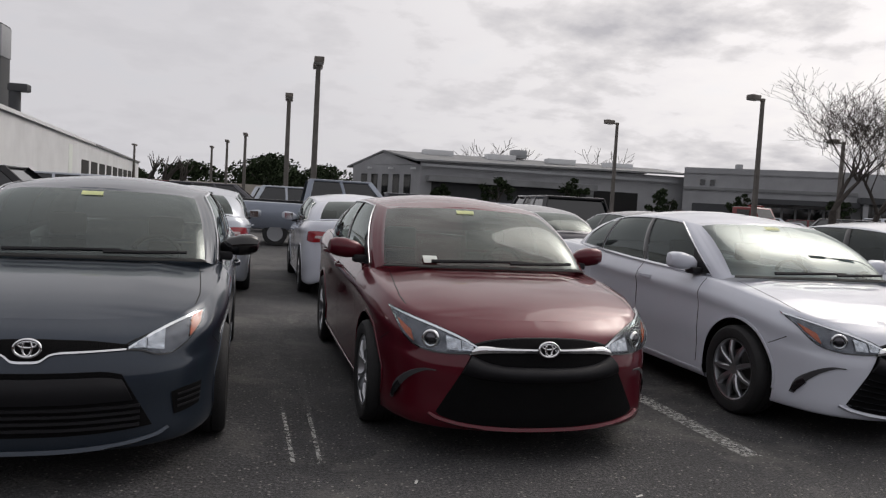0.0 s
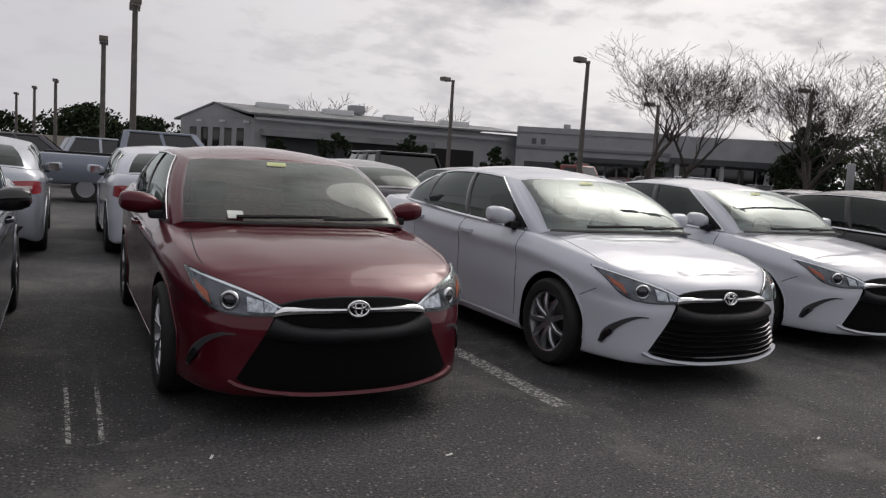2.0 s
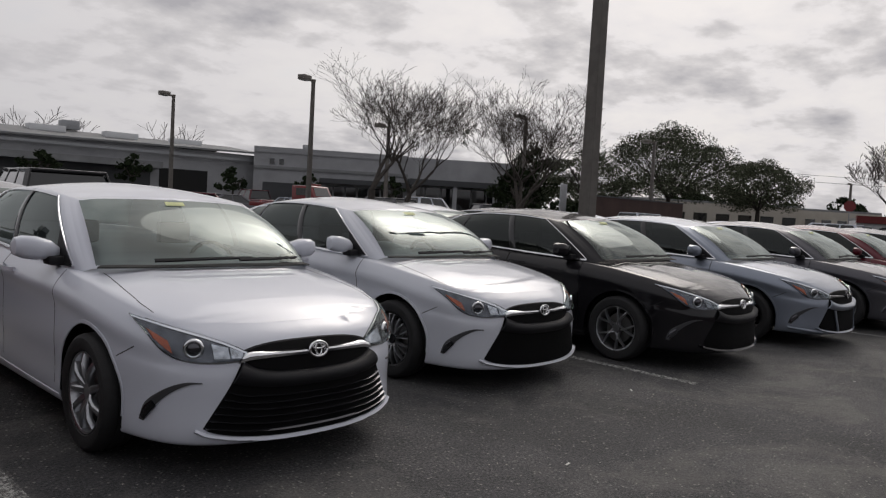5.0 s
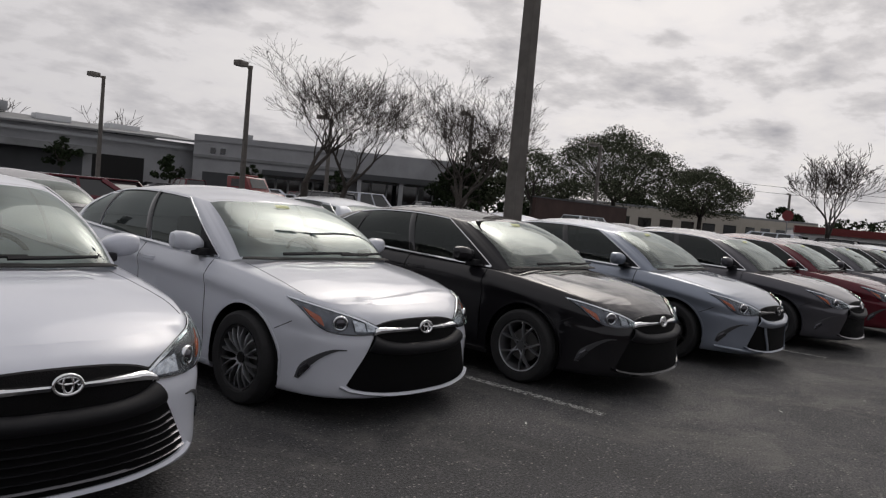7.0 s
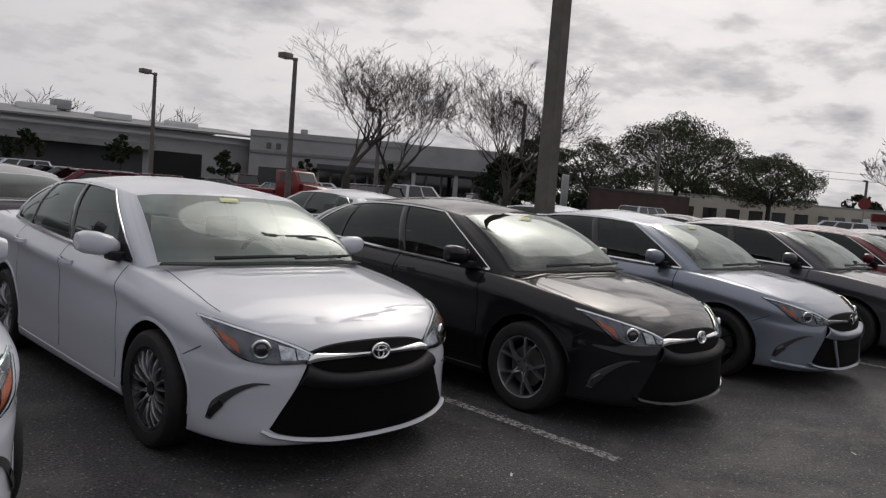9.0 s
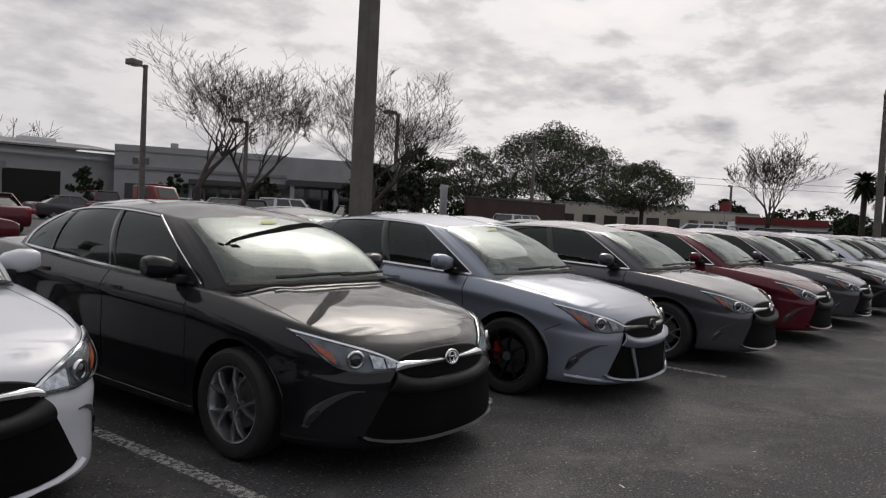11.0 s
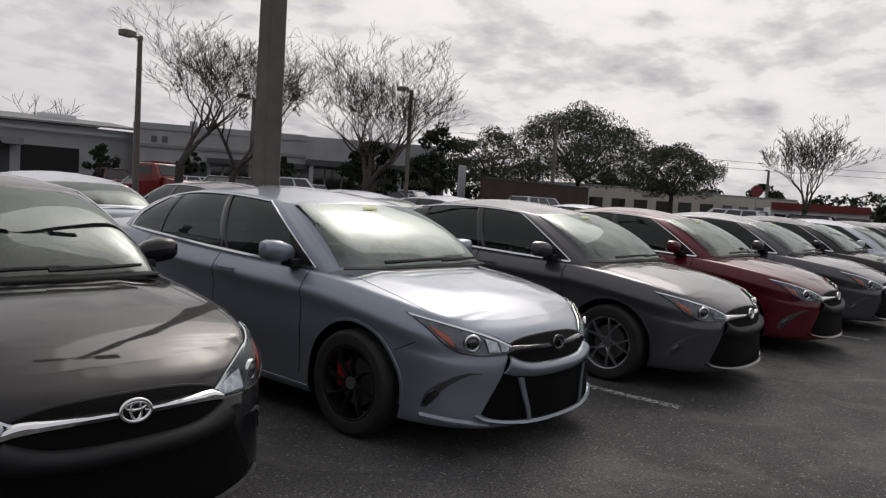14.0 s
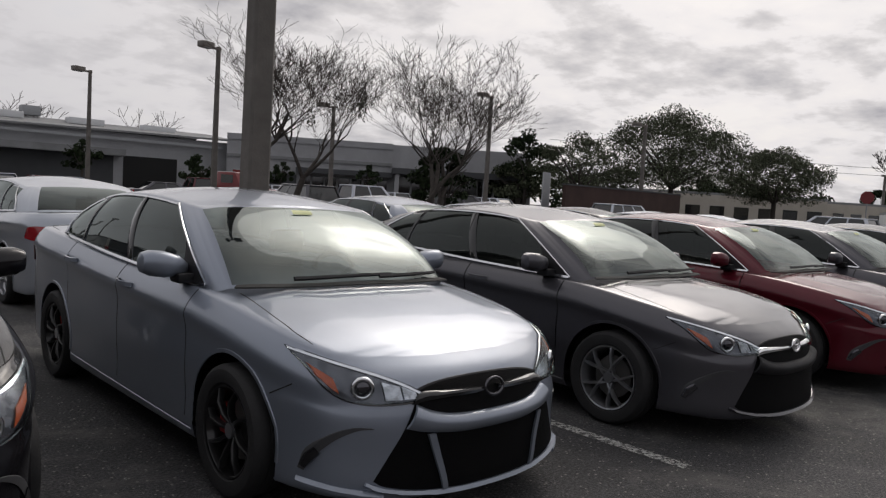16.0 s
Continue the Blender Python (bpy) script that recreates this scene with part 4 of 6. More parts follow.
        if face == "painted":
            for m in P["skirt"]:
                part("corner_skirt", m, colour, top)
            for s in (1, -1):
                part("divider", patch(SKIN, [(0.27, 0.215), (0.30, 0.33), (0.34, 0.465)], [(0.295, 0.215), (0.33, 0.33), (0.375, 0.465)], 10, 2, 0.02, mirror=s), colour, grille)
        e = onto(SKIN, 0, 0.645 if compact else 0.622, 0.036)
        em = part("emblem", EMBLEM[0], shiny, top, at=pose(*e, -8, 0, 0))
        if face != "painted":
            part("emblem_oval", EMBLEM[1], shiny, em, at=pose(0, 0, 0.002))
            part("emblem_oval", EMBLEM[2], shiny, em, at=pose(0, 0, 0.016))
    else:
        part("front_bumper_panel", P["mouth"][0], M["mesh"], top)
    for s in (0, 1):
        t = part("tail_lamp", P["tail"][s], M["tail"], top, "red tail lamp")
        part("clear_band", P["tail_clear"][s], M["tail_clear"], t)
    part("trunk_trim", P["tail_bar"][0], M["chrome"], top)
    part("plate_recess", P["plate"][0], M["plastic"], top)
    part("rear_valance", P["rear_valance"][0], M["plastic"], top)
    return top


# ---- the front row ----
HEAD_TURN = 3.0
ROW = [
    (2.655, 4.44, "red", "dark red metallic sedan with a black mesh grille", "sport", "alloy"),
    (5.39, 4.58, "white", "white sedan with slatted lower grille beside a dark red sedan", "base", "cover"),
    (7.975, 5.15, "pearl", "pearl white sedan with black multi-spoke wheels", "sport", "machined"),
    (10.465, 4.65, "black", "glossy black sedan with silver alloy wheels", "sport", "alloy"),
    (13.10, 4.60, "silver", "silver sedan with black wheels and painted grille bar", "painted", "dark"),
    (15.83, 4.46, "grey", "dark grey metallic sedan with silver alloy wheels", "sport", "alloy"),
    (18.5, 4.50, "red", "dark red metallic sedan in a long parked row", "sport", "alloy"),
    (21.1, 4.50, "grey", "dark grey sedan with slatted grille in a row", "base", "cover"),
    (23.7, 4.50, "black", "black sedan in a long parked row", "sport", "alloy"),
    (26.3, 4.50, "white", "white sedan in a long parked row", "sport", "alloy"),
    (28.9, 4.50, "black", "black sedan far along the parked row", "sport", "alloy"),
    (31.5, 4.50, "grey", "dark grey sedan far along the parked row", "sport", "alloy"),
    (34.1, 4.50, "silver", "silver sedan far along the parked row", "base", "cover"),
    (36.7, 4.50, "grey", "dark grey sedan far along the parked row", "sport", "alloy"),
    (39.3, 4.50, "white", "white sedan far along the parked row", "base", "cover"),
    (41.9, 4.50, "tan", "bronze sedan far along the parked row", "base", "cover"),
    (44.5, 4.50, "silver", "silver sedan far along the parked row", "sport", "alloy"),
]
for _x, _y, _c, _l, _f, _w in ROW:
    sedan(_x, _y, HEAD_TURN, M[_c], _l, _f, _w)
sedan(0.07, 4.14, HEAD_TURN, M["slate"], "dark slate blue compact sedan beside a painted parking line", "compact", "alloy")


# ---- ground ----
def asphalt():
    m = bpy.data.materials.new("asphalt")
    m.use_nodes = True
    t = m.node_tree
    b = t.nodes["Principled BSDF"]
    co = node(t, "ShaderNodeTexCoord")
    v = co.outputs["Object"]
    grain = node(t, "ShaderNodeTexNoise", {"Vector": v, "Scale": 60.0, "Detail": 7.0, "Roughness": 0.82})
    stain = node(t, "ShaderNodeTexNoise", {"Vector": v, "Scale": 0.55, "Detail": 8.0, "Roughness": 0.62})
    stone = node(t, "ShaderNodeTexVoronoi", {"Vector": v, "Scale": 46.0})
    c1 = ramp(t, grain.outputs[0], [(0.38, (0.011, 0.011, 0.0125)), (0.5, (0.042, 0.042, 0.045)), (0.64, (0.150, 0.148, 0.152))])
    c2 = ramp(t, stain.outputs[0], [(0.30, grey(0.42)), (0.5, grey(0.78)), (0.66, (1.45, 1.42, 1.38))])
    col = node(t, "ShaderNodeMixRGB", {0: 1.0, 1: c1, 2: c2}, blend_type="MULTIPLY").outputs[0]
    sand = node(t, "ShaderNodeTexNoise", {"Vector": v, "Scale": 0.9, "Detail": 9.0, "Roughness": 0.72, "Distortion": 0.6})
    sf = ramp(t, sand.outputs[0], [(0.50, grey(0.0)), (0.68, grey(0.7))])
    col = node(t, "ShaderNodeMixRGB", {0: sf, 1: col, 2: (0.135, 0.13, 0.12, 1)}).outputs[0]
    pick = node(t, "ShaderNodeSeparateColor", {0: stone.outputs["Color"]})
    light = ramp(t, pick.outputs[0], [(0.86, grey(0.0)), (0.90, grey(0.75))])
    near = ramp(t, stone.outputs["Distance"], [(0.25, grey(1.0)), (0.4, grey(0.0))])
    chip = node(t, "ShaderNodeMath", {0: light, 1: near}, operation="MULTIPLY")
    col = node(t, "ShaderNodeMixRGB", {0: chip.outputs[0], 1: col, 2: (0.27, 0.26, 0.24, 1)}).outputs[0]
    t.links.new(col, b.inputs["Base Color"])
    b.inputs["Roughness"].default_value = 0.82
    hb = node(t, "ShaderNodeMath", {0: grain.outputs[0], 1: stone.outputs["Distance"]}, operation="SUBTRACT")
    bp = node(t, "ShaderNodeBump", {"Strength": 0.7, "Distance": 0.008, "Height": hb.outputs[0]})
    t.links.new(bp.outputs[0], b.inputs["Normal"])
    return m


M["asphalt"] = asphalt()
_g = part("ground", make_mesh("ground", [(-900, -900, 0), (900, -900, 0), (900, 900, 0), (-900, 900, 0)], [(0, 1, 2, 3)], False), M["asphalt"], None)
tagged(_g, "dark worn asphalt car park with pale chips", "ground", kind="structure")


def worn_paint(name, lo, hi):
    m = bpy.data.materials.new(name)
    m.use_nodes = True
    t = m.node_tree
    b = t.nodes["Principled BSDF"]
    co = node(t, "ShaderNodeTexCoord")
    nz = node(t, "ShaderNodeTexNoise", {"Vector": co.outputs["Object"], "Scale": 26.0, "Detail": 8.0, "Roughness": 0.75})
    wear = ramp(t, nz.outputs[0], [(lo, grey(0.0)), (hi, grey(0.85))])
    b.inputs["Base Color"].default_value = (0.42, 0.42, 0.40, 1)
    b.inputs["Roughness"].default_value = 0.8
    bare = node(t, "ShaderNodeBsdfTransparent")
    mix = node(t, "ShaderNodeMixShader", {0: wear, 1: bare.outputs[0], 2: b.outputs[0]})
    t.links.new(mix.outputs[0], t.nodes["Material Output"].inputs[0])
    return m


M["line"] = worn_paint("worn_line_paint", 0.42, 0.56)
M["line_faint"] = worn_paint("faded_line_paint", 0.52, 0.80)
M["line_old"] = worn_paint("old_line_paint", 0.41, 0.60)


# ---- painted lines, litter ----
def lines():
    for k in range(-1, 17):
        x0 = 1.365 + 2.652 * k
        top = thing("parking_line", pose(x0, 4.46, 0, 0, 0, 2.9), "worn white hairpin parking line on asphalt", "parking line", "parking lines", "structure")
        faint = k % 2 == 0
        for dx in ((-0.085, 0.075) if k == 0 else ((-0.05, 0.05) if faint else (0.0,))):
            w = 0.05 if faint else (0.14 if k == 1 else 0.10)
            part("stripe", make_mesh("stripe", [(dx - w / 2, 0, 0.004), (dx + w / 2, 0, 0.004), (dx + w / 2, 5.6, 0.004), (dx - w / 2, 5.6, 0.004)], [(0, 1, 2, 3)], False), M["line_faint" if faint else ("line_old" if k == 1 else "line")], top)
            if k == 0:
                part("stripe", make_mesh("stripe", [(dx * 0.9 - 0.012, 0.02, 0.006), (dx * 0.9 + 0.012, 0.02, 0.006), (dx + 0.012, 0.95, 0.006), (dx - 0.012, 0.95, 0.006)], [(0, 1, 2, 3)], False), M["line"], top)
        if k == 0:
            part("stripe", make_mesh("stripe", [(-0.1, -0.03, 0.004), (0.1, -0.03, 0.004), (0.1, 0.01, 0.004), (-0.1, 0.01, 0.004)], [(0, 1, 2, 3)], False), M["line_faint"], top)


lines()
M["paper"] = mat("paper_scrap", (0.6, 0.6, 0.57), 0.8)
random.seed(4)
for _x, _y in ((8.55, 4.62), (3.0, 3.9), (1.9, 4.15), (5.2, 3.6), (6.6, 3.75), (10.9, 3.7), (12.2, 3.4)):
    _me = make_mesh("scrap", [(-0.022, -0.005, 0.004), (0.02, -0.007, 0.006), (0.022, 0.006, 0.009), (-0.02, 0.008, 0.004)], [(0, 1, 2, 3)], False)
    _o = part("paper_scrap", _me, M["paper"], None, at=pose(_x, _y, 0.002, 0, 0, random.uniform(0, 180)))
    tagged(_o, "small white paper scrap lying on the asphalt", "litter", "litter on the asphalt")
# pale chips
_vs, _fs = [], []
for _k in range(900):
    _x, _y = random.uniform(-2, 30), random.uniform(0.5, 5.2)
    _r, _a = random.uniform(0.003, 0.010), random.uniform(0, 6.28)
    _n = len(_vs)
    _vs += [(_x + _r * math.cos(_a + q * 2.1), _y + _r * math.sin(_a + q * 2.1), 0.001) for q in range(3)] + [(_x, _y, 0.001 + _r * 0.6)]
    _fs += [(_n, _n + 1, _n + 3), (_n + 1, _n + 2, _n + 3), (_n + 2, _n, _n + 3)]
M["chip"] = mat("pale_stone", (0.30, 0.28, 0.25), 0.9, vary=0.4, scale=3)
tagged(part("gravel", make_mesh("gravel", _vs, _fs, False), M["chip"], None), "pale stone chips scattered on dark asphalt", "gravel", kind="stuff")

# ---- lamp posts ----
M["concrete"] = mat("pole_concrete", (0.125, 0.115, 0.105), 0.85, vary=0.25, scale=3, bump=0.4, bump_scale=40)
M["lamp_box"] = mat("lamp_box", (0.13, 0.115, 0.10), 0.5, vary=0.15)
M["lamp_glass"] = mat("lamp_glass", (0.5, 0.5, 0.48), 0.3)
M["steel"] = mat("galvanised_steel", (0.30, 0.31, 0.32), 0.5, 0.6)


def lamp_post(x, y, h, w0, w1, heads, label, lean=(0, 0)):
    top = thing("street_lamp", pose(x, y, 0, lean[0], lean[1], 0), label, "street lamp", "lamp posts in the car park")
    bm = bmesh.new()
    for (z0, a0), (z1, a1) in zip(((0, w0), (h * 0.5, (w0 + w1) / 2)), ((h * 0.5, (w0 + w1) / 2), (h, w1))):
        c = 0.22
        def ring(z, w):
            q = w / 2
            k = q * (1 - c)
            return [bm.verts.new(p) for p in ((-k, -q, z), (k, -q, z), (q, -k, z), (q, k, z), (k, q, z), (-k, q, z), (-q, k, z), (-q, -k, z))]
        A, B = ring(z0, a0), ring(z1, a1)
        for j in range(8):
            bm.faces.new((A[j], A[(j + 1) % 8], B[(j + 1) % 8], B[j]))
    bm.faces.new(B)
    part("pole", bm_mesh("pole", bm), M["concrete"], top)
    part("collar", box_mesh("collar", (w1 * 1.15, w1 * 1.15, 0.16), (0, 0, h - 0.05), 0.01), M["lamp_box"], top)
    for a in heads:
        arm = part("arm", box_mesh("arm", (0.40, 0.08, 0.10), (-0.30, 0, h - 0.06), 0.01), M["lamp_box"], top, at=pose(0, 0, 0, 0, 0, a))
        head = part("lamp_head", box_mesh("lamp_head", (0.62, 0.44, 0.26), (-0.72, 0, h + 0.0), 0.035), M["lamp_box"], top, at=pose(0, 0, 0, 0, 0, a))
        part("lamp_glass", box_mesh("lamp_glass", (0.5, 0.36, 0.02), (-0.72, 0, h - 0.135), 0.005), M["lamp_glass"], head)


lamp_post(14.17, 9.42, 9.4, 0.255, 0.19, (0, 180), "tall square concrete lamp post between parked cars")
lamp_post(24.5, 35.1, 7.6, 0.25, 0.16, (20,), "concrete lamp post with one box head")
lamp_post(22.5, 48.0, 7.45, 0.25, 0.16, (20,), "concrete lamp post with one box head")
lamp_post(2.3, 35.8, 7.5, 0.29, 0.21, (90, -90), "concrete lamp post with double box head")
lamp_post(1.02, 46.5, 7.2, 0.31, 0.23, (90, -90), "concrete lamp post with double box head")
for _x, _y, _h in ((-3.5, 84.0, 7.6), (-6.6, 100.0, 7.8), (-9.6, 112.0, 7.6), (14.0, 118.0, 7.5), (-21.0, 118.0, 7.5)):
    lamp_post(_x, _y, _h, 0.36, 0.26, (90, -90), "distant concrete lamp post with double head")
lamp_post(42.0, 35.9, 7.8, 0.25, 0.18, (0,), "concrete lamp post with one box head")
lamp_post(34.1, 40.9, 6.5, 0.25, 0.17, (0,), "concrete lamp post with one box head")
lamp_post(55.1, 34.1, 7.4, 0.28, 0.2, (-20,), "concrete lamp post with one box head")
lamp_post(130.0, 46.0, 8.5, 0.4, 0.3, (0,), "distant lamp post with one box head")
lamp_post(43.3, 8.6, 7.5, 0.29, 0.21, (25,), "leaning concrete lamp post with one box head")


# ---- trees ----
M["bark"] = mat("bark", (0.048, 0.041, 0.036), 0.95, vary=0.35, scale=9, bump=0.8, bump_scale=30)
M["twig"] = mat("twigs", (0.055, 0.046, 0.040), 0.95, vary=0.3, scale=5)


def leaf_mat(name, c):
    m = mat(name, c, 0.95, vary=0.3, scale=2, spec=0.08)
    t = m.node_tree
    b = t.nodes["Principled BSDF"]
    geo = node(t, "ShaderNodeNewGeometry")
    col = ramp(t, geo.outputs["Random Per Island"], [(0.0, tuple(v * 0.5 for v in c)), (0.6, c), (1.0, tuple(v * 1.6 for v in c))])
    t.links.new(col, b.inputs["Base Color"])
    return m


M["leaf"] = leaf_mat("oak_leaves", (0.078, 0.088, 0.058))
M["leaf_dark"] = leaf_mat("dark_leaves", (0.022, 0.032, 0.016))
M["moss"] = mat("hanging_moss", (0.09, 0.09, 0.075), 0.95)


def tube(vs, fs, a, b, r0, r1, n=5):
    d = (b - a).normalized()
    u = d.orthogonal().normalized()
    w = d.cross(u)
    k = len(vs)
    for p, r in ((a, r0), (b, r1)):
        for j in range(n):
            t = 2 * math.pi * j / n
            vs.append(p + (u * math.cos(t) + w * math.sin(t)) * r)
    for j in range(n):
        fs.append((k + j, k + (j + 1) % n, k + n + (j + 1) % n, k + n + j))


def grow(rng, big, small, tips, p, d, length, r, depth, spread, up, stop, thin):
    """One limb in a few bent steps, then its forks."""
    vs, fs = big if r > 0.022 else small
    steps = 3
    for s in range(steps):
        d2 = (d + Vector((rng.uniform(-1, 1), rng.uniform(-1, 1), rng.uniform(-0.6, 1) * up)) * 0.20).normalized()
        q = p + d2 * length / steps
        r2 = r * 0.90
        tube(vs, fs, p, q, r, r2, 7 if r > 0.05 else (4 if r > 0.015 else 3))
        if depth < stop - 1 and s and rng.random() < 0.45:
            side = (d2 + Vector((rng.uniform(-1, 1), rng.uniform(-1, 1), rng.uniform(-0.3, 0.9))) * spread * 1.2).normalized()
            grow(rng, big, small, tips, q, side, length * 0.55, r2 * 0.45, depth + 2, spread, up, stop, thin)
        p, d, r = q, d2, r2
    tips.append(p)
    if depth >= stop:
        return
    for k in range(3 if depth in (1, 3) else 2):
        nd = (d + Vector((rng.uniform(-1, 1), rng.uniform(-1, 1), rng.uniform(-0.35, 0.75) * up)) * spread).normalized()
        grow(rng, big, small, tips, p, nd, length * rng.uniform(0.60, 0.94), max(r * rng.uniform(0.50, 0.68), thin), depth + 1, spread, up, stop, thin)


def bare_tree(x, y, h, trunk, lean, seed, label, spread=0.70, stop=8, moss=0, r=0.13, wide=1.30, up=0.95):
    rng = random.Random(seed)
    top = thing("bare_tree", pose(x, y, 0), label, "tree", "bare trees")
    big, small, tips = ([], []), ([], []), []
    d = Vector((lean[0], lean[1], 1)).normalized()
    p = Vector((0, 0, 0))
    tube(*big, p - d * 0.1, p + d * 0.3, r * 1.5, r * 1.1, 9)
    tube(*big, p + d * 0.3, p + d * trunk, r * 1.1, r * 0.9, 9)
    for k in range(3):
        a = rng.uniform(0, 6.28) if k else 0.3
        nd = (d + Vector((math.cos(a + 2.1 * k), math.sin(a + 2.1 * k), 0.2)) * spread * 0.8).normalized()
        grow(rng, big, small, tips, p + d * trunk, nd, h * 0.22, r * 0.64, 1, spread, up, stop, 0.0065 if x < 60 and y < 60 else 0.022)
    top_z = max(v.z for v in small[0] + big[0])
    k = h / top_z
    for vs, fs, n, m in ((*big, "trunk", "bark"), (*small, "crown", "twig")):
        if vs:
            part(n, make_mesh(n, [(v.x * k * wide, v.y * k * wide, v.z * k) for v in vs], fs), M[m], top)
    for s in range(moss):
        t = rng.choice(tips) * k
        t.x, t.y = t.x * wide, t.y * wide
        part("hanging_moss", leaf_cloud(rng, [(Vector((t.x, t.y, t.z - 0.35)), 0.16, 0.42)], 60, 0.11), M["moss"], top)
    return top


def leaf_cloud(rng, clumps, each, size):
    vs, fs = [], []
    for c, rx, rz in clumps:
        for _ in range(each):
            a, b = rng.uniform(0, 6.28), math.acos(rng.uniform(-1, 1))
            f = rng.uniform(0.45, 1.0) ** 0.6 * (1.18 if rng.random() < 0.12 else 1.0)
            p = c + Vector((rx * f * math.sin(b) * math.cos(a), rx * f * math.sin(b) * math.sin(a), rz * f * math.cos(b)))
            n = Vector((rng.gauss(0, 1), rng.gauss(0, 1), rng.gauss(0, 1))).normalized()
            u = n.orthogonal().normalized()
            w = n.cross(u)
            s = size * rng.uniform(0.6, 1.3)
            k = len(vs)
            vs += [p - u * s * 0.5, p + w * s * 0.28, p + u * s * 0.5, p - w * s * 0.28 + n * s * 0.15]
            fs.append((k, k + 1, k + 2, k + 3))
    return make_mesh("leaves", vs, fs, False)


def leafy_tree(x, y, h, w, seed, label, name="oak_tree", trunk=0.3, each=70, n=60, size=0.34, material="leaf", r=0.22, sx=1.0):
    rng = random.Random(seed)
    top = thing(name, pose(x, y, 0), label, "tree", "leafy trees")
    big, small, tips = ([], []), ([], []), []
    th = h * trunk
    tube(*big, Vector((0, 0, -0.1)), Vector((0.1, 0, th)), r * 1.3, r, 9)
    clumps = []
    for k in range(6):
        a = k * 1.05 + rng.uniform(-0.3, 0.3)
        end = Vector((math.cos(a) * w * 0.32, math.sin(a) * w * 0.32, th + (h - th) * rng.uniform(0.35, 0.7)))
        mid = Vector((0.1, 0, th)).lerp(end, 0.5) + Vector((rng.uniform(-0.3, 0.3), rng.uniform(-0.3, 0.3), 0.3))
        tube(*big, Vector((0.1, 0, th)), mid, r * 0.6, r * 0.4, 6)
        tube(*big, mid, end, r * 0.4, r * 0.15, 5)
    for k in range(n):
        a, f = rng.uniform(0, 6.28), rng.uniform(0, 1) ** 0.5
        zz = rng.uniform(0, 1)
        rim = math.sqrt(max(0.05, 1 - (2 * zz - 0.85) ** 2 * 0.8))
        c = Vector((math.cos(a) * f * w * 0.46 * rim * sx, math.sin(a) * f * w * 0.46 * rim, th * 0.95 + (h - th) * (0.1 + 0.82 * zz) * (1 - 0.25 * f)))
        s = rng.uniform(0.06, 0.12) * w
        clumps.append((c, s * 1.15, s * 0.75))
        if rng.random() < 0.5:
            tube(*small, Vector((c.x * 0.35, c.y * 0.35, th + (c.z - th) * 0.45)), c, r * 0.12, 0.02, 4)
    part("trunk", make_mesh("trunk", big[0], big[1]), M["bark"], top)
    part("limb", make_mesh("limb", small[0], small[1]), M["twig"], top)
    part("crown", leaf_cloud(rng, clumps, each, size), M[material], top)
    return top


bare_tree(21.8, 26.1, 8.2, 2.5, (0.02, 0), 11, "tall leafless tree with fine spreading twigs", moss=0, wide=1.5)
bare_tree(23.6, 26.6, 7.0, 2.3, (0.28, 0.0), 5, "leaning leafless tree with hanging moss", moss=5, r=0.11)
bare_tree(27.6, 23.2, 7.8, 1.8, (0.0, 0.0), 23, "leafless tree with ball of mistletoe", moss=2, r=0.14)
bare_tree(28.6, 24.0, 7.0, 1.6, (0.10, 0.05), 31, "slender leafless tree with many twigs", r=0.11)
leafy_tree(29.8, 25.2, 4.0, 3.2, 3, "small dense evergreen tree behind bare branches", "evergreen_tree", 0.3, 70, 30, 0.2, "leaf_dark", 0.1)
bare_tree(93.0, 28.6, 12.6, 1.6, (0, 0), 41, "wide leafless tree by a red shop", spread=0.62, stop=8, r=0.26, wide=1.15)
bare_tree(81.0, 11.2, 7.0, 1.0, (0, 0), 47, "leafless tree before a pale house", spread=0.75, stop=5, r=0.15)
leafy_tree(69.3, 41.2, 11.6, 15.0, 2, "large dark green live oak", n=120, each=330, size=0.18)
leafy_tree(62.0, 45.5, 8.6, 9.0, 8, "live oak with thin open crown", n=56, each=260, size=0.17)
leafy_tree(83.0, 38.6, 9.4, 11.0, 13, "spreading dark green live oak", n=90, each=300, size=0.18)
leafy_tree(64.0, 55.0, 6.2, 7.0, 19, "distant dark green oak", n=36, each=50, size=0.4)
leafy_tree(63.5, 53.6, 9.4, 6.6, 29, "dark evergreen tree beside the showroom", "evergreen_tree", 0.35, 90, 50, 0.32, "leaf_dark", 0.16)
for _k, (_x, _y, _h, _w) in enumerate(((-2.0, 112, 7.4, 14), (6.0, 118, 7.0, 12), (-13.0, 120, 6.2, 13), (-1.5, 135, 9.5, 14), (17.5, 130, 6.5, 9), (26, 150, 9, 12), (-27, 140, 6, 10))):
    leafy_tree(_x, _y, _h, _w, 50 + _k, "distant round dark green oak", n=50, each=55, size=0.6, trunk=0.2, material="leaf_dark")
for _k, (_x, _y, _h, _w) in enumerate(((19.5, 66, 4.6, 3.2), (26.8, 66.5, 5.0, 3.2), (37.0, 68.5, 4.4, 3.4), (43.8, 66.0, 4.6, 2.6), (49.0, 59.0, 4.4, 2.6), (15.0, 68.0, 3.6, 2.2))):
    leafy_tree(_x, _y, _h, _w, 70 + _k, "slim dark tree before the grey workshop wall", "small_tree", 0.42, 45, 24, 0.3, "leaf_dark", 0.10)
for _k in range(3):
    bare_tree(-14.5 + 1.7 * _k, 92.0 + _k, 5.6 - 0.3 * _k, 1.8, (0, 0), 80 + _k, "pollarded tree with thick bare stubs", spread=0.5, stop=3, r=0.28)
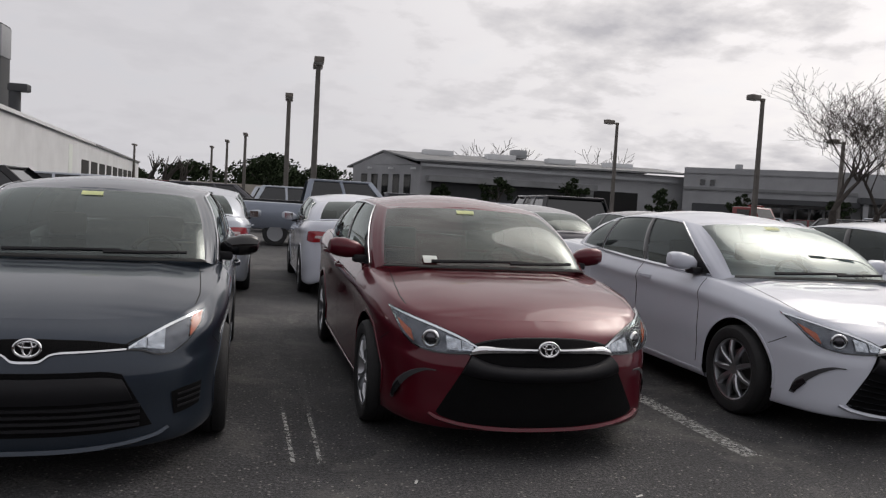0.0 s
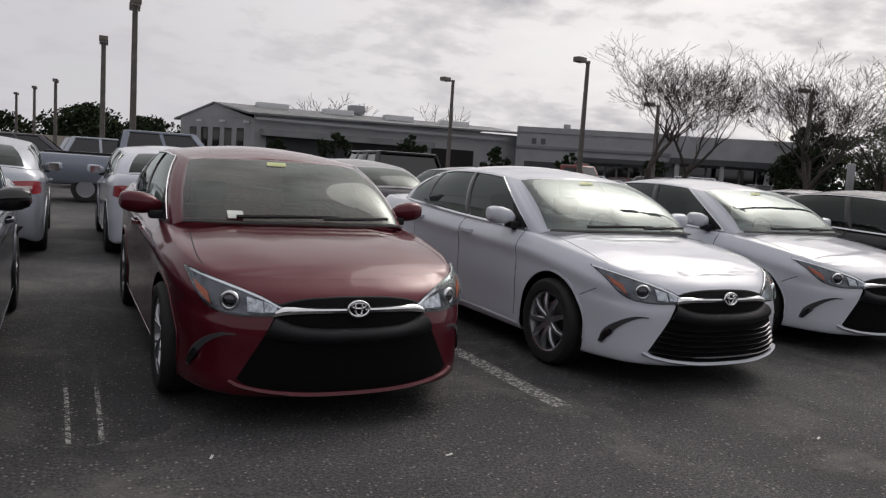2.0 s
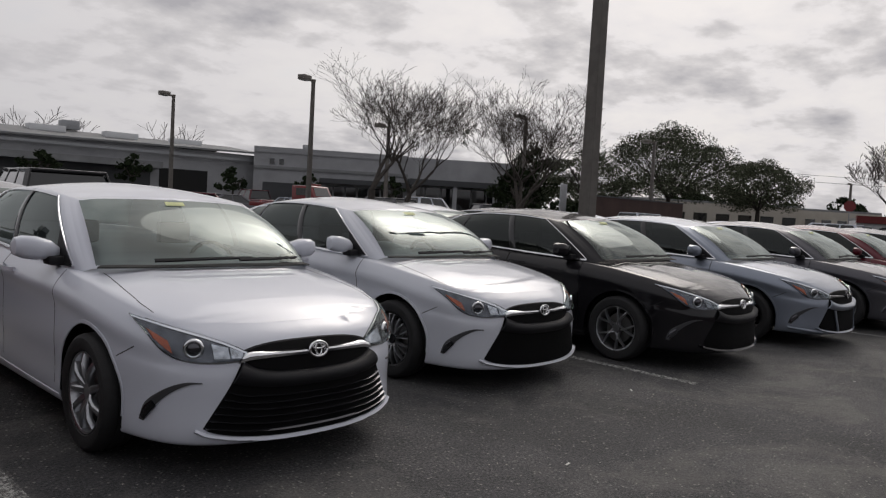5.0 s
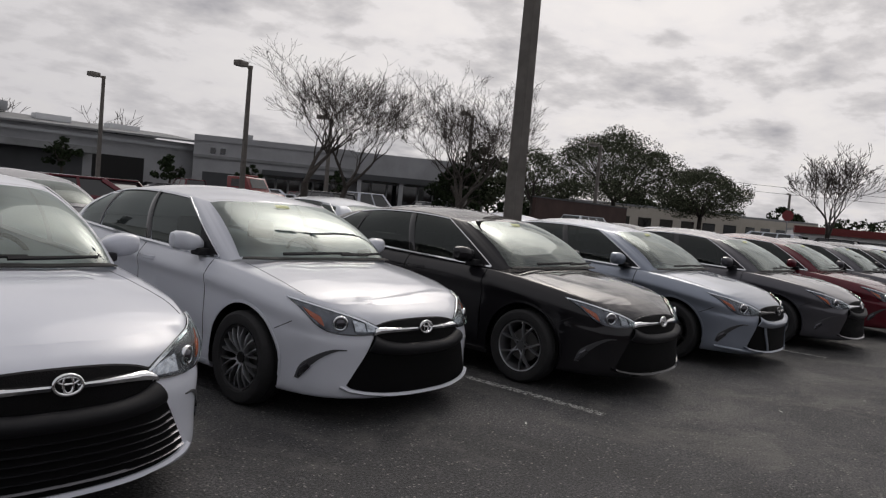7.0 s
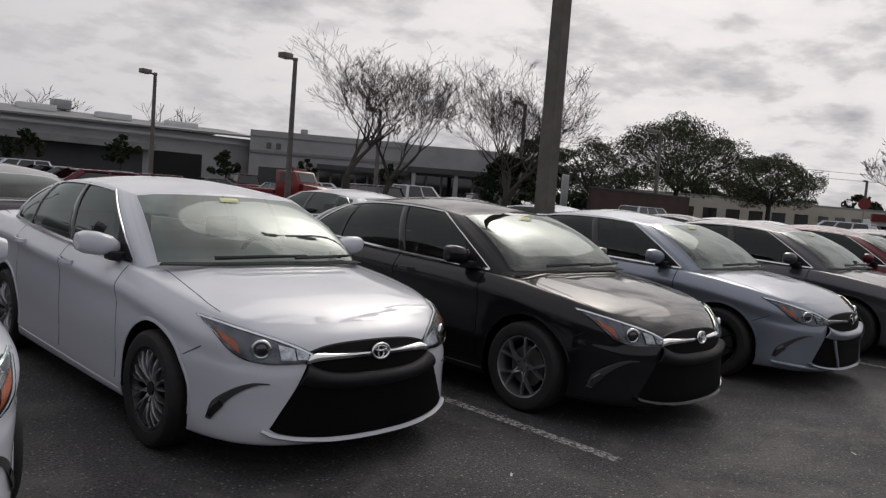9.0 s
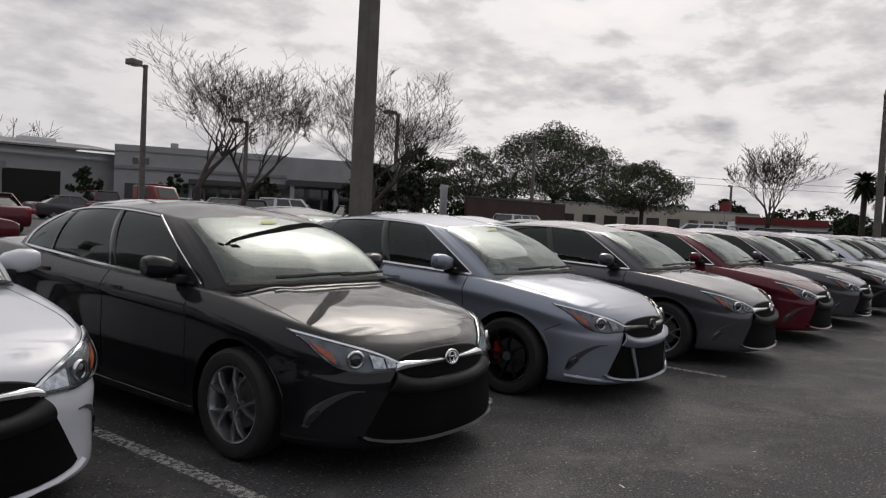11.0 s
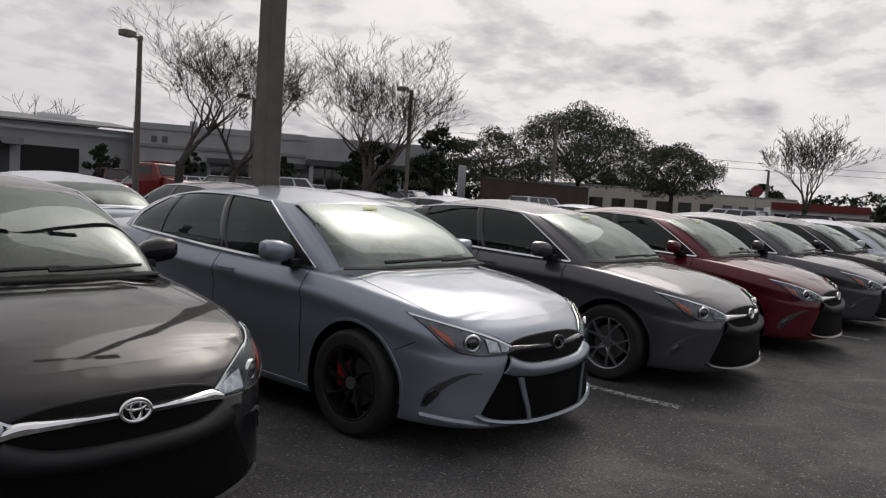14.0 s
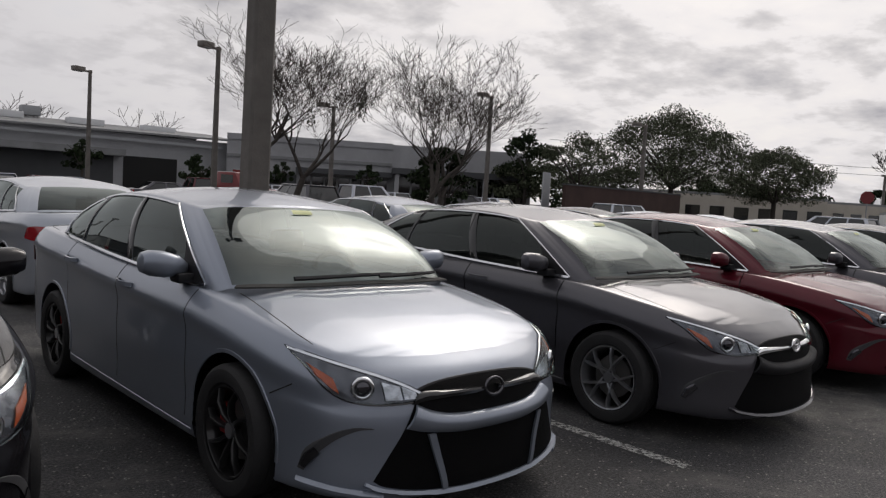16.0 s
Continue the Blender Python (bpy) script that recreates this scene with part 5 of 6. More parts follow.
for _k in range(14):
    _r = random.Random(100 + _k)
    leafy_tree(86 + _k * 9.5, 70 - _k * 3.5 + _r.uniform(-5, 5), _r.uniform(5, 8), _r.uniform(9, 14), 120 + _k, "distant line of dark green trees", n=26, each=45, size=0.7, trunk=0.15, material="leaf_dark")
for _k in range(2):
    bare_tree(26.0 + 12 * _k, 88, 9.5, 2.0, (0, 0), 90 + _k, "thin leafless tree behind the workshop roof", spread=0.7, stop=5, r=0.14)


def palm(x, y, h, seed):
    rng = random.Random(seed)
    top = thing("palm_tree", pose(x, y, 0), "tall palm tree with round dark fronds", "tree", "palm trees")
    v, f = [], []
    for s in range(6):
        tube(v, f, Vector((0.03 * s, 0, h * 0.86 * s / 6)), Vector((0.03 * (s + 1), 0, h * 0.86 * (s + 1) / 6)), 0.2, 0.19, 8)
    part("trunk", make_mesh("trunk", v, f), M["bark"], top)
    v, f = [], []
    for k in range(110):
        a, e = rng.uniform(0, 6.28), rng.uniform(-0.9, 1.2)
        d = Vector((math.cos(a) * math.cos(e), math.sin(a) * math.cos(e), math.sin(e)))
        p = Vector((0.18, 0, h * 0.86))
        side = d.cross(Vector((0, 0, 1))).normalized()
        prev = None
        for s in range(5):
            t = s / 4
            q = p + d * 1.35 * t + Vector((0, 0, -0.5 * t * t))
            wd = 0.13 * math.sin(math.pi * min(1, 0.15 + 0.85 * t)) + 0.02
            n = len(v)
            v += [q - side * wd, q + Vector((0, 0, 0.04)), q + side * wd]
            if s:
                f += [(n - 3, n - 2, n + 1, n), (n - 2, n - 1, n + 2, n + 1)]
    part("fronds", make_mesh("fronds", v, f, False), M["leaf_dark"], top)


palm(63.5, 11.6, 6.3, 1)
palm(65.0, 13.6, 6.0, 2)
palm(67.5, 12.6, 5.6, 3)


# ---- second row of sedans, tails towards the first ----
def tail_sedan(x, colour, label, y=10.85, turn=183.0):
    ob = sedan(x, y + 4.72, turn, colour, label, "sport", "alloy", False, "sedans in the second row", back=True)
    return ob


for _x, _c, _l in ((-0.40, "celestial", "silver sedan parked tail-out behind the front row"), (2.10, "white", "white sedan parked tail-out behind the front row"),
                   (5.05, "grey", "dark grey sedan with red tail lamps"), (7.35, "grey", "dark grey sedan parked tail-out behind the front row"), (13.0, "celestial", "pale silver sedan with red tail lamps"),
                   (15.6, "grey", "dark grey sedan parked tail-out"), (18.3, "silver", "silver sedan parked tail-out"), (20.9, "white", "white sedan parked tail-out"),
                   (23.5, "black", "black sedan parked tail-out"), (26.1, "white", "white sedan parked tail-out"), (28.7, "silver", "silver sedan parked tail-out")):
    tail_sedan(_x, M[_c], _l)


# ---- vehicles across the car park ----
def prism(profile, w, inset=0.0, bevel=0.06):
    bm = bmesh.new()
    f = bm.faces.new([bm.verts.new((-w / 2, y, z)) for y, z in profile])
    ret = bmesh.ops.extrude_face_region(bm, geom=[f])
    vs = [v for v in ret["geom"] if isinstance(v, bmesh.types.BMVert)]
    bmesh.ops.translate(bm, verts=vs, vec=(w, 0, 0))
    if bevel:
        bmesh.ops.bevel(bm, geom=list(bm.edges), offset=bevel, segments=2, affect="EDGES", profile=0.5, clamp_overlap=True)
    return bm


def cabin_mesh(foot, head, z0, z1, wf, wh):
    """Glass block: foot and head spans (front, back), heights and widths."""
    vs = []
    for (a, b), z, w in ((foot, z0, wf), (head, z1, wh)):
        vs += [(-w / 2, a, z), (w / 2, a, z), (w / 2, b, z), (-w / 2, b, z)]
    bm = bmesh.new()
    v = [bm.verts.new(p) for p in vs]
    for q in ((0, 1, 5, 4), (1, 2, 6, 5), (2, 3, 7, 6), (3, 0, 4, 7), (4, 5, 6, 7)):
        bm.faces.new([v[k] for k in q])
    bmesh.ops.bevel(bm, geom=[e for e in bm.edges if not all(abs(p.co.z - z0) < 0.01 for p in e.verts)], offset=0.05, segments=2, affect="EDGES")
    return bm_mesh("cabin", bm, True), [Vector(p) for p in vs]


M["far_glass"] = mat("far_car_glass", (0.012, 0.014, 0.015), 0.06, coat=0.6)
SMALL_TYRE = make_mesh("tyre", *lathe([(0.0, -0.10), (0.2, -0.105), (0.215, -0.11), (0.33, -0.10), (0.345, -0.06), (0.345, 0.06), (0.33, 0.1), (0.0, 0.1)], 20), True, True)
SMALL_RIM = make_mesh("rim", *lathe([(0.0, -0.118), (0.06, -0.122), (0.18, -0.112), (0.215, -0.116), (0.22, -0.10)], 20), True, True)
KINDS = {
    "sedan": dict(w=1.80, prof=[(0, 0.3), (0, 0.62), (0.15, 0.74), (1.2, 0.93), (3.9, 0.98), (4.6, 1.02), (4.72, 0.9), (4.75, 0.4), (4.55, 0.25), (0.2, 0.22)], foot=(1.15, 4.05), head=(1.95, 3.3), z0=0.93, z1=1.42, axles=(0.9, 3.65), n=3),
    "suv": dict(w=1.90, prof=[(0, 0.35), (0, 0.80), (0.2, 0.95), (1.2, 1.06), (4.6, 1.12), (4.78, 1.0), (4.8, 0.5), (4.6, 0.32), (0.2, 0.30)], foot=(1.15, 4.72), head=(1.95, 4.4), z0=1.06, z1=1.70, axles=(0.95, 3.75), n=4),
    "pickup": dict(w=2.0, prof=[(0, 0.45), (0, 0.95), (0.15, 1.10), (1.5, 1.18), (5.6, 1.22), (5.78, 1.2), (5.8, 0.6), (5.6, 0.45), (0.2, 0.40)], foot=(1.45, 3.85), head=(2.05, 3.7), z0=1.17, z1=1.88, axles=(1.0, 4.65), n=3),
    "van": dict(w=1.98, prof=[(0, 0.35), (0, 0.85), (0.3, 1.05), (0.9, 1.12), (5.0, 1.15), (5.1, 1.0), (5.1, 0.45), (4.9, 0.3), (0.2, 0.3)], foot=(0.85, 5.02), head=(1.7, 4.85), z0=1.10, z1=1.85, axles=(0.95, 4.0), n=4),
}
CACHE = {}


def kind_meshes(kind):
    if kind in CACHE:
        return CACHE[kind]
    k = KINDS[kind]
    out = {"body": bm_mesh("body", prism(k["prof"], k["w"], bevel=0.09), True)}
    out["cabin"], c = cabin_mesh(k["foot"], k["head"], k["z0"], k["z1"], k["w"] * 0.90, k["w"] * 0.72)
    L = k["head"][1] - k["head"][0]
    out["roof"] = box_mesh("roof", (k["w"] * 0.72, L + 0.1, 0.07), (0, sum(k["head"]) / 2, k["z1"] + 0.01), 0.03)
    pil = []
    for s, (a, b) in enumerate(((0, 4), (1, 5), (2, 6), (3, 7))):
        pil.append(ribbon([c[a], c[a].lerp(c[b], 0.5), c[b]], 0.17, 0.02, (-1 if s in (0, 3) else 1, -0.4 if s < 2 else 0.4, 0.3)))
    for f in range(1, k["n"] - 1):
        t = f / (k["n"] - 1)
        for a, b, s in ((0, 3, -1), (1, 2, 1)):
            lo, hi = c[a].lerp(c[b], t), c[a + 4].lerp(c[b + 4], t)
            pil.append(ribbon([lo, lo.lerp(hi, 0.5), hi], 0.09, 0.012, (s, 0, 0.3)))
    out["pillars"] = pil
    w, front, back = k["w"], k["prof"][1][1], k["prof"][5][1] if kind != "pickup" else 1.2
    out["head"] = box_mesh("headlight", (0.34, 0.12, 0.14), (0, 0, 0), 0.03)
    out["tail"] = box_mesh("tail_lamp", (0.16, 0.10, 0.30) if kind != "sedan" else (0.36, 0.10, 0.14), (0, 0, 0), 0.02)
    if kind == "pickup":
        bm = bmesh.new()
        box_bm(bm, (1.6, 1.75, 0.05), (0, 4.72, 1.245))
        out["bed"] = bm_mesh("bed", bm)
    CACHE[kind] = out
    return out


def vehicle(kind, x, y, turn, colour, label, group="vehicles across the car park"):
    k, ms = KINDS[kind], kind_meshes(kind)
    top = thing({"sedan": "sedan", "suv": "suv", "pickup": "pickup_truck", "van": "van"}[kind], pose(x, y, 0, 0, 0, turn), label, {"sedan": "car", "suv": "car", "pickup": "truck", "van": "van"}[kind], group)
    part("body", ms["body"], colour, top)
    part("cabin_glass", ms["cabin"], M["far_glass"], top)
    part("roof", ms["roof"], colour, top)
    for m in ms["pillars"]:
        part("pillar", m, colour, top)
    if "bed" in ms:
        part("bed", ms["bed"], M["plastic"], top)
    L = k["prof"][6][0]
    for s in (-1, 1):
        zf, zb = k["prof"][1][1] - 0.02, (0.86 if kind == "sedan" else 1.0)
        part("headlight", ms["head"], M["lamp_silver"], top, at=pose(s * (k["w"] / 2 - 0.25), 0.06, zf))
        part("tail_lamp", ms["tail"], M["tail"], top, at=pose(s * (k["w"] / 2 - 0.065), L - 0.04, zb))
        for a in k["axles"]:
            wh = part("wheel", SMALL_TYRE, M["rubber"], top, at=pose(s * (k["w"] / 2 - 0.12), a, 0.345, 0, 0, 0 if s < 0 else 180))
            part("rim", SMALL_RIM, M["alloy"], wh)


vehicle("pickup", 5.5, 23.0, 92, M["silver"], "large silver pickup truck parked side-on", )
vehicle("suv", -3.2, 19.9, 86, M["black"], "black sport utility car parked side-on")
vehicle("suv", -2.6, 27.5, 94, M["white"], "white sport utility car beside a lamp post")
vehicle("suv", 9.4, 30.5, 90, M["grey"], "grey sport utility car")
vehicle("sedan", 11.6, 22.4, 90, M["slate"], "dark sedan parked side-on")
vehicle("suv", 7.7, 21.0, 178, M["black"], "dark sport utility car facing away")
vehicle("sedan", 15.0, 24.2, 90, M["red"], "red sedan parked side-on")
vehicle("suv", 1.0, 33.0, 90, M["grey"], "grey sport utility car by a lamp post")
vehicle("suv", 4.2, 36.5, 90, M["white"], "white sport utility car far across the lot")
vehicle("pickup", 35.4, 35.0, 86, M["white"], "white pickup truck parked side-on")
vehicle("suv", 41.0, 33.5, 70, M["grey"], "grey sport utility car by the bare trees")
vehicle("suv", 39.0, 50.0, 60, M["white"], "white sport utility car before the showroom")
_r = random.Random(9)
for _k in range(58):
    _row = _k % 5
    _y = (29.5, 36.0, 43.0, 50.0, 57.0)[_row] + _r.uniform(-0.5, 0.5)
    _x = -12 + (_k // 5) * 5.6 + _row * 1.1 + _r.uniform(-0.6, 0.6)
    if any(abs(_x - a) < 3.6 and abs(_y - b) < 5.2 for a, b in ((5, 23), (-2.6, 27.5), (9.4, 30.5), (1, 33), (4.2, 36.5), (35.4, 35), (32.5, 35), (41, 33.5), (39, 50), (24.15, 35.3), (21.1, 45.3), (2.3, 35.8), (1, 55.6), (43.4, 37.9), (40.8, 51.8), (21.8, 26.3), (23.6, 27), (27.6, 23.2), (28.6, 24), (29.8, 25.2), (48.5, 49))):
        continue
    _kind = _r.choice(("sedan", "sedan", "sedan", "suv", "suv", "pickup"))
    _c = _r.choice(("white", "white", "silver", "celestial", "grey", "black", "red", "slate"))
    vehicle(_kind, _x, _y, _r.choice((90, -90, 88, 2, 178)), M[_c], {"white": "white", "silver": "silver", "celestial": "pale silver", "grey": "dark grey", "black": "black", "red": "dark red", "slate": "slate blue"}[_c] + " " + {"sedan": "sedan", "suv": "sport utility car", "pickup": "pickup truck"}[_kind] + " far across the car park")
for _k in range(9):
    vehicle(_r.choice(("sedan", "suv")), 52 + 5.4 * _k, 22.0 + _r.uniform(-1, 1) + _k * 0.4, 180, M[_r.choice(("white", "silver", "grey", "black"))], "distant car parked beyond the long row")

# red wrecker
M["red_plain"] = paint("truck_red", (0.16, 0.012, 0.012), 0.0, 0.35)


def wrecker(x, y, turn):
    top = thing("tow_truck", pose(x, y, 0, 0, 0, turn) @ Matrix.Diagonal((0.88, 0.88, 0.88, 1)), "red tow truck with chrome grille", "truck")
    part("hood", bm_mesh("hood", prism([(0, 0.6), (0, 1.45), (0.2, 1.6), (1.5, 1.75), (1.5, 0.6)], 1.7, bevel=0.08), True), M["red_plain"], top)
    part("cab", bm_mesh("cab", prism([(1.5, 0.6), (1.5, 1.75), (1.95, 2.55), (3.5, 2.55), (3.5, 0.6)], 2.1, bevel=0.07), True), M["red_plain"], top)
    part("windscreen", make_mesh("windscreen", [(-0.85, 1.53, 1.86), (0.85, 1.53, 1.86), (0.75, 1.86, 2.45), (-0.75, 1.86, 2.45)], [(0, 1, 2, 3)]), M["far_glass"], top)
    for s in (-1, 1):
        part("side_window", box_mesh("side_window", (0.02, 1.0, 0.5), (s * 1.055, 2.6, 2.12), 0.0), M["far_glass"], top)
        part("fender", box_mesh("fender", (0.36, 1.2, 0.5), (s * 0.95, 0.7, 0.95), 0.12), M["red_plain"], top)
        part("headlight", box_mesh("headlight", (0.26, 0.08, 0.2), (s * 0.85, 0.05, 1.05), 0.02), M["lamp_silver"], top)
        for a in (0.8, 5.2):
            part("wheel", SMALL_TYRE, M["rubber"], top, at=pose(s * 0.95, a, 0.45, 0, 0, 0 if s < 0 else 180) @ Matrix.Diagonal((1.3, 1.3, 1.3, 1)))
    part("radiator_grille", box_mesh("radiator_grille", (0.9, 0.08, 0.75), (0, -0.02, 1.1), 0.02), M["chrome"], top)
    part("bumper", box_mesh("bumper", (2.1, 0.2, 0.28), (0, -0.15, 0.55), 0.04), M["chrome"], top)
    part("flatbed", box_mesh("flatbed", (2.3, 3.6, 0.3), (0, 5.4, 1.1), 0.03), M["red_plain"], top)
    part("light_bar", box_mesh("light_bar", (1.4, 0.25, 0.14), (0, 2.4, 2.64), 0.03), M["red_plain"], top)


wrecker(29.3, 39.0, 20)

# ---- buildings ----
M["grey_wall"] = mat("grey_painted_wall", (0.30, 0.305, 0.315), 0.85, vary=0.12, scale=0.5, bump=0.2, bump_scale=12)
M["pale_wall"] = mat("pale_painted_wall", (0.60, 0.61, 0.62), 0.85, vary=0.08, scale=0.4, bump=0.2, bump_scale=10)
# dark grey for tower, canopies and coping, and for shade painted on fronts
M["dark_and_shade"] = mat("dark_parts_and_shade", (0.055, 0.058, 0.062), 0.8, vary=0.15, scale=0.6)
M["metal_roof"] = mat("metal_roof", (0.20, 0.205, 0.21), 0.8, 0.0, vary=0.15, scale=0.7)
M["fence"] = mat("brown_red_fence", (0.050, 0.028, 0.024), 0.9, vary=0.2, scale=0.8)
M["red_shop"] = mat("red_shop_band", (0.14, 0.018, 0.018), 0.7, vary=0.1)
M["beige"] = mat("beige_wall", (0.40, 0.37, 0.32), 0.9, vary=0.1, scale=0.5)
M["hedge"] = mat("hedge", (0.018, 0.026, 0.012), 0.9, vary=0.4, scale=4, bump=1.0, bump_scale=6)


def solid(points, z0, z1):
    n = len(points)
    vs = [(x, y, z0) for x, y in points] + [(x, y, z1) for x, y in points]
    fs = [(k, (k + 1) % n, n + (k + 1) % n, n + k) for k in range(n)] + [tuple(range(n, 2 * n))]
    bm = bmesh.new()
    v = [bm.verts.new(p) for p in vs]
    for f in fs:
        bm.faces.new([v[k] for k in f])
    return bm_mesh("block", bm)


def slab(a, b, z0, z1, proud=0.1, thick=0.3, f0=0.0, f1=1.0):
    """A panel along the wall line a-b, standing proud of it on the right-hand side of the way a to b."""
    a, b = Vector((*a, 0)), Vector((*b, 0))
    u = (b - a).normalized()
    n = Vector((u.y, -u.x, 0))
    p, q = a.lerp(b, f0), a.lerp(b, f1)
    return solid([tuple((p + n * proud).xy), tuple((q + n * proud).xy), tuple((q + n * (proud - thick)).xy), tuple((p + n * (proud - thick)).xy)], z0, z1)


def workshop():
    top = thing("workshop_building", pose(0, 0, 0), "long low grey workshop with pitched metal roof", "building")
    c0, c1, g = (14.0, 75.0), (43.6, 75.6), (8.0, 83.5)
    part("wall", solid([c0, c1, (44, 92), g], 0, 5.2), M["grey_wall"], top)
    part("fascia", slab(c0, c1, 5.2, 5.75, 0.02, 0.3), M["grey_wall"], top)
    vs = [(13.4, 74.4, 5.7), (43.4, 75.0, 6.1), (44.0, 84.0, 7.0), (10.7, 79.4, 6.7), (44.0, 92.6, 5.9), (7.4, 84.2, 5.0)]
    vs += [(x, y, z - 0.18) for x, y, z in vs]
    part("roof", make_mesh("roof", vs, [(0, 1, 2, 3), (3, 2, 4, 5), (6, 9, 8, 7), (9, 11, 10, 8), (0, 3, 9, 6), (3, 5, 11, 9), (0, 6, 7, 1)], False), M["metal_roof"], top)
    part("gable", make_mesh("gable", [(13.9, 75.0, 5.2), (10.9, 79.3, 6.5), (8.0, 83.5, 5.2)], [(0, 1, 2)], False), M["grey_wall"], top)
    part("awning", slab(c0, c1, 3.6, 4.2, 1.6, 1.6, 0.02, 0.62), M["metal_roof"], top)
    # the awning's shade, put onto the wall as a dark slab
    part("shaded_front", slab(c0, c1, 0.0, 3.6, 0.05, 0.1, 0.04, 0.60), M["dark_and_shade"], top)
    part("gutter", slab(c0, c1, 5.05, 5.3, 0.65, 0.14), M["steel"], top)
    # open doorway: its unlit inside is drawn as a near-black slab
    part("garage_door", slab(c0, c1, 0.0, 3.7, 0.06, 0.1, 0.63, 0.80), M["gap"], top, "dark open garage door")
    for k in range(4):
        part("dormer_vent", box_mesh("vent", (3.2, 1.4, 0.6), (16.5 + 7.0 * k, 79.5 + 0.4 * k, 6.75), 0.05), M["pale_wall"], top)
    part("roof_unit", box_mesh("roof_unit", (1.6, 1.4, 0.9), (26.0, 81.5, 7.35), 0.05), M["steel"], top)
    for k in range(5):
        part("window", slab(g, c0, 0.8, 4.2, 0.06, 0.1, 0.14 + 0.16 * k, 0.23 + 0.16 * k), M["far_glass"], top)
    for k in range(3):
        part("wall_light", box_mesh("wall_light", (0.5, 0.3, 0.2), (9.5 + 1.9 * k, 80.6 - 2.6 * k, 4.8), 0.03), M["pale_wall"], top)


def showroom():
    top = thing("showroom_building", pose(0, 0, 0), "grey flat-roofed showroom with dark glass front", "building")
    p = [(41.9, 73.6), (55.8, 65.0), (67.5, 57.0), (78, 68), (52, 90)]
    part("wall", solid([p[0], p[1], (66, 76), (50, 86)], 0, 6.6), M["grey_wall"], top)
    part("wing", solid([p[1], p[2], p[3], (66, 76)], 0, 6.6), M["grey_wall"], top)
    part("parapet", slab(p[0], p[1], 6.1, 6.7, 0.12, 0.4), M["grey_wall"], top)
    part("band", slab(p[0], p[1], 4.4, 4.7, 0.18, 0.2), M["metal_roof"], top)
    # shade on the lower front, painted as a dark slab
    part("shaded_front", slab(p[0], p[1], 0.0, 3.0, 0.06, 0.1, 0.06, 0.42), M["dark_and_shade"], top)
    part("canopy", slab(p[0], p[1], 3.2, 3.7, 2.2, 2.2, 0.42, 1.0), M["dark_and_shade"], top)
    part("canopy", slab(p[1], p[2], 3.6, 4.2, 3.0, 3.0, 0.0, 1.0), M["dark_and_shade"], top)
    for k in range(7):
        part("window", slab(p[0], p[1], 0.4, 2.9, 0.09, 0.1, 0.44 + 0.078 * k, 0.505 + 0.078 * k), M["far_glass"], top)
    for k in range(8):
        part("window", slab(p[1], p[2], 0.2, 3.4, 0.09, 0.1, 0.03 + 0.12 * k, 0.135 + 0.12 * k), M["far_glass"], top)
    for k in range(4):
        part("column", slab(p[1], p[2], 0.0, 3.6, 2.8, 0.4, 0.02 + 0.31 * k, 0.05 + 0.31 * k), M["grey_wall"], top)
    for k in range(2):
        part("window", slab(p[0], p[1], 4.9, 5.5, 0.07, 0.1, 0.10 + 0.06 * k, 0.13 + 0.06 * k), M["far_glass"], top)
    part("roof_vent", box_mesh("roof_vent", (0.6, 0.6, 0.8), (47.5, 72.5, 6.9), 0.1), M["steel"], top)


def white_hall():
    top = thing("white_hall", pose(0, 0, 0), "long white metal service hall with open bays", "building")
    a, b = (-12.6, 28.0), (-22.2, 128.0)
    part("wall", solid([a, b, (-60, 128), (-60, 28)], 0, 5.2), M["pale_wall"], top)
    part("gutter", slab(b, a, 5.2, 5.45, 0.2, 0.4), M["pale_wall"], top)
    part("roof", solid([(-12.4, 27.8), (-22.0, 128.2), (-60, 128), (-60, 28)], 5.2, 5.42), M["metal_roof"], top)
    # open bays: near-black slabs on the wall paint their dark, unlit inside
    for k in range(9):
        part("bay_door", slab(b, a, 0.0, 3.6, 0.05, 0.1, 0.06 + 0.056 * k, 0.10 + 0.056 * k), M["gap"], top, "dark open service bay")
    part("sign_board", slab(b, a, 1.6, 4.6, 0.10, 0.12, 0.595, 0.612), M["sticker_w"], top)
    for k in range(5):
        part("sign_bar", slab(b, a, 2.0 + 0.5 * k, 2.2 + 0.5 * k, 0.14, 0.04, 0.597, 0.610), M["red_shop"], top)
    for k in range(7):
        part("downpipe", slab(b, a, 0.0, 5.0, 0.12, 0.1, 0.10 + 0.14 * k, 0.1015 + 0.14 * k), M["steel"], top)
    part("wall_lamp", slab(b, a, 4.3, 4.6, 1.2, 1.1, 0.700, 0.712), M["steel"], top)
    st = thing("exhaust_tower", pose(-18.0, 55.0, 0), "dark grey steel exhaust tower above the hall", "tower")
    part("shaft", box_mesh("shaft", (1.7, 1.7, 11.4), (0, 0, 5.7), 0.05), M["dark_and_shade"], st)
    part("band", box_mesh("band", (1.78, 1.78, 2.0), (0, 0, 10.3), 0.04), M["steel"], st)
    ck = thing("roof_cowl", pose(-15.9, 53.0, 5.42), "dark bent ventilation cowl on the roof", "vent")
    part("pipe", make_mesh("pipe", *lathe([(0.0, 0.0), (0.35, 0.0), (0.35, 1.7), (0.0, 1.7)], 16, "z"), True, True), M["dark_and_shade"], ck)
    part("hood", box_mesh("hood", (1.2, 0.8, 0.5), (0.25, 0, 1.8), 0.12), M["dark_and_shade"], ck)


workshop()
showroom()
white_hall()


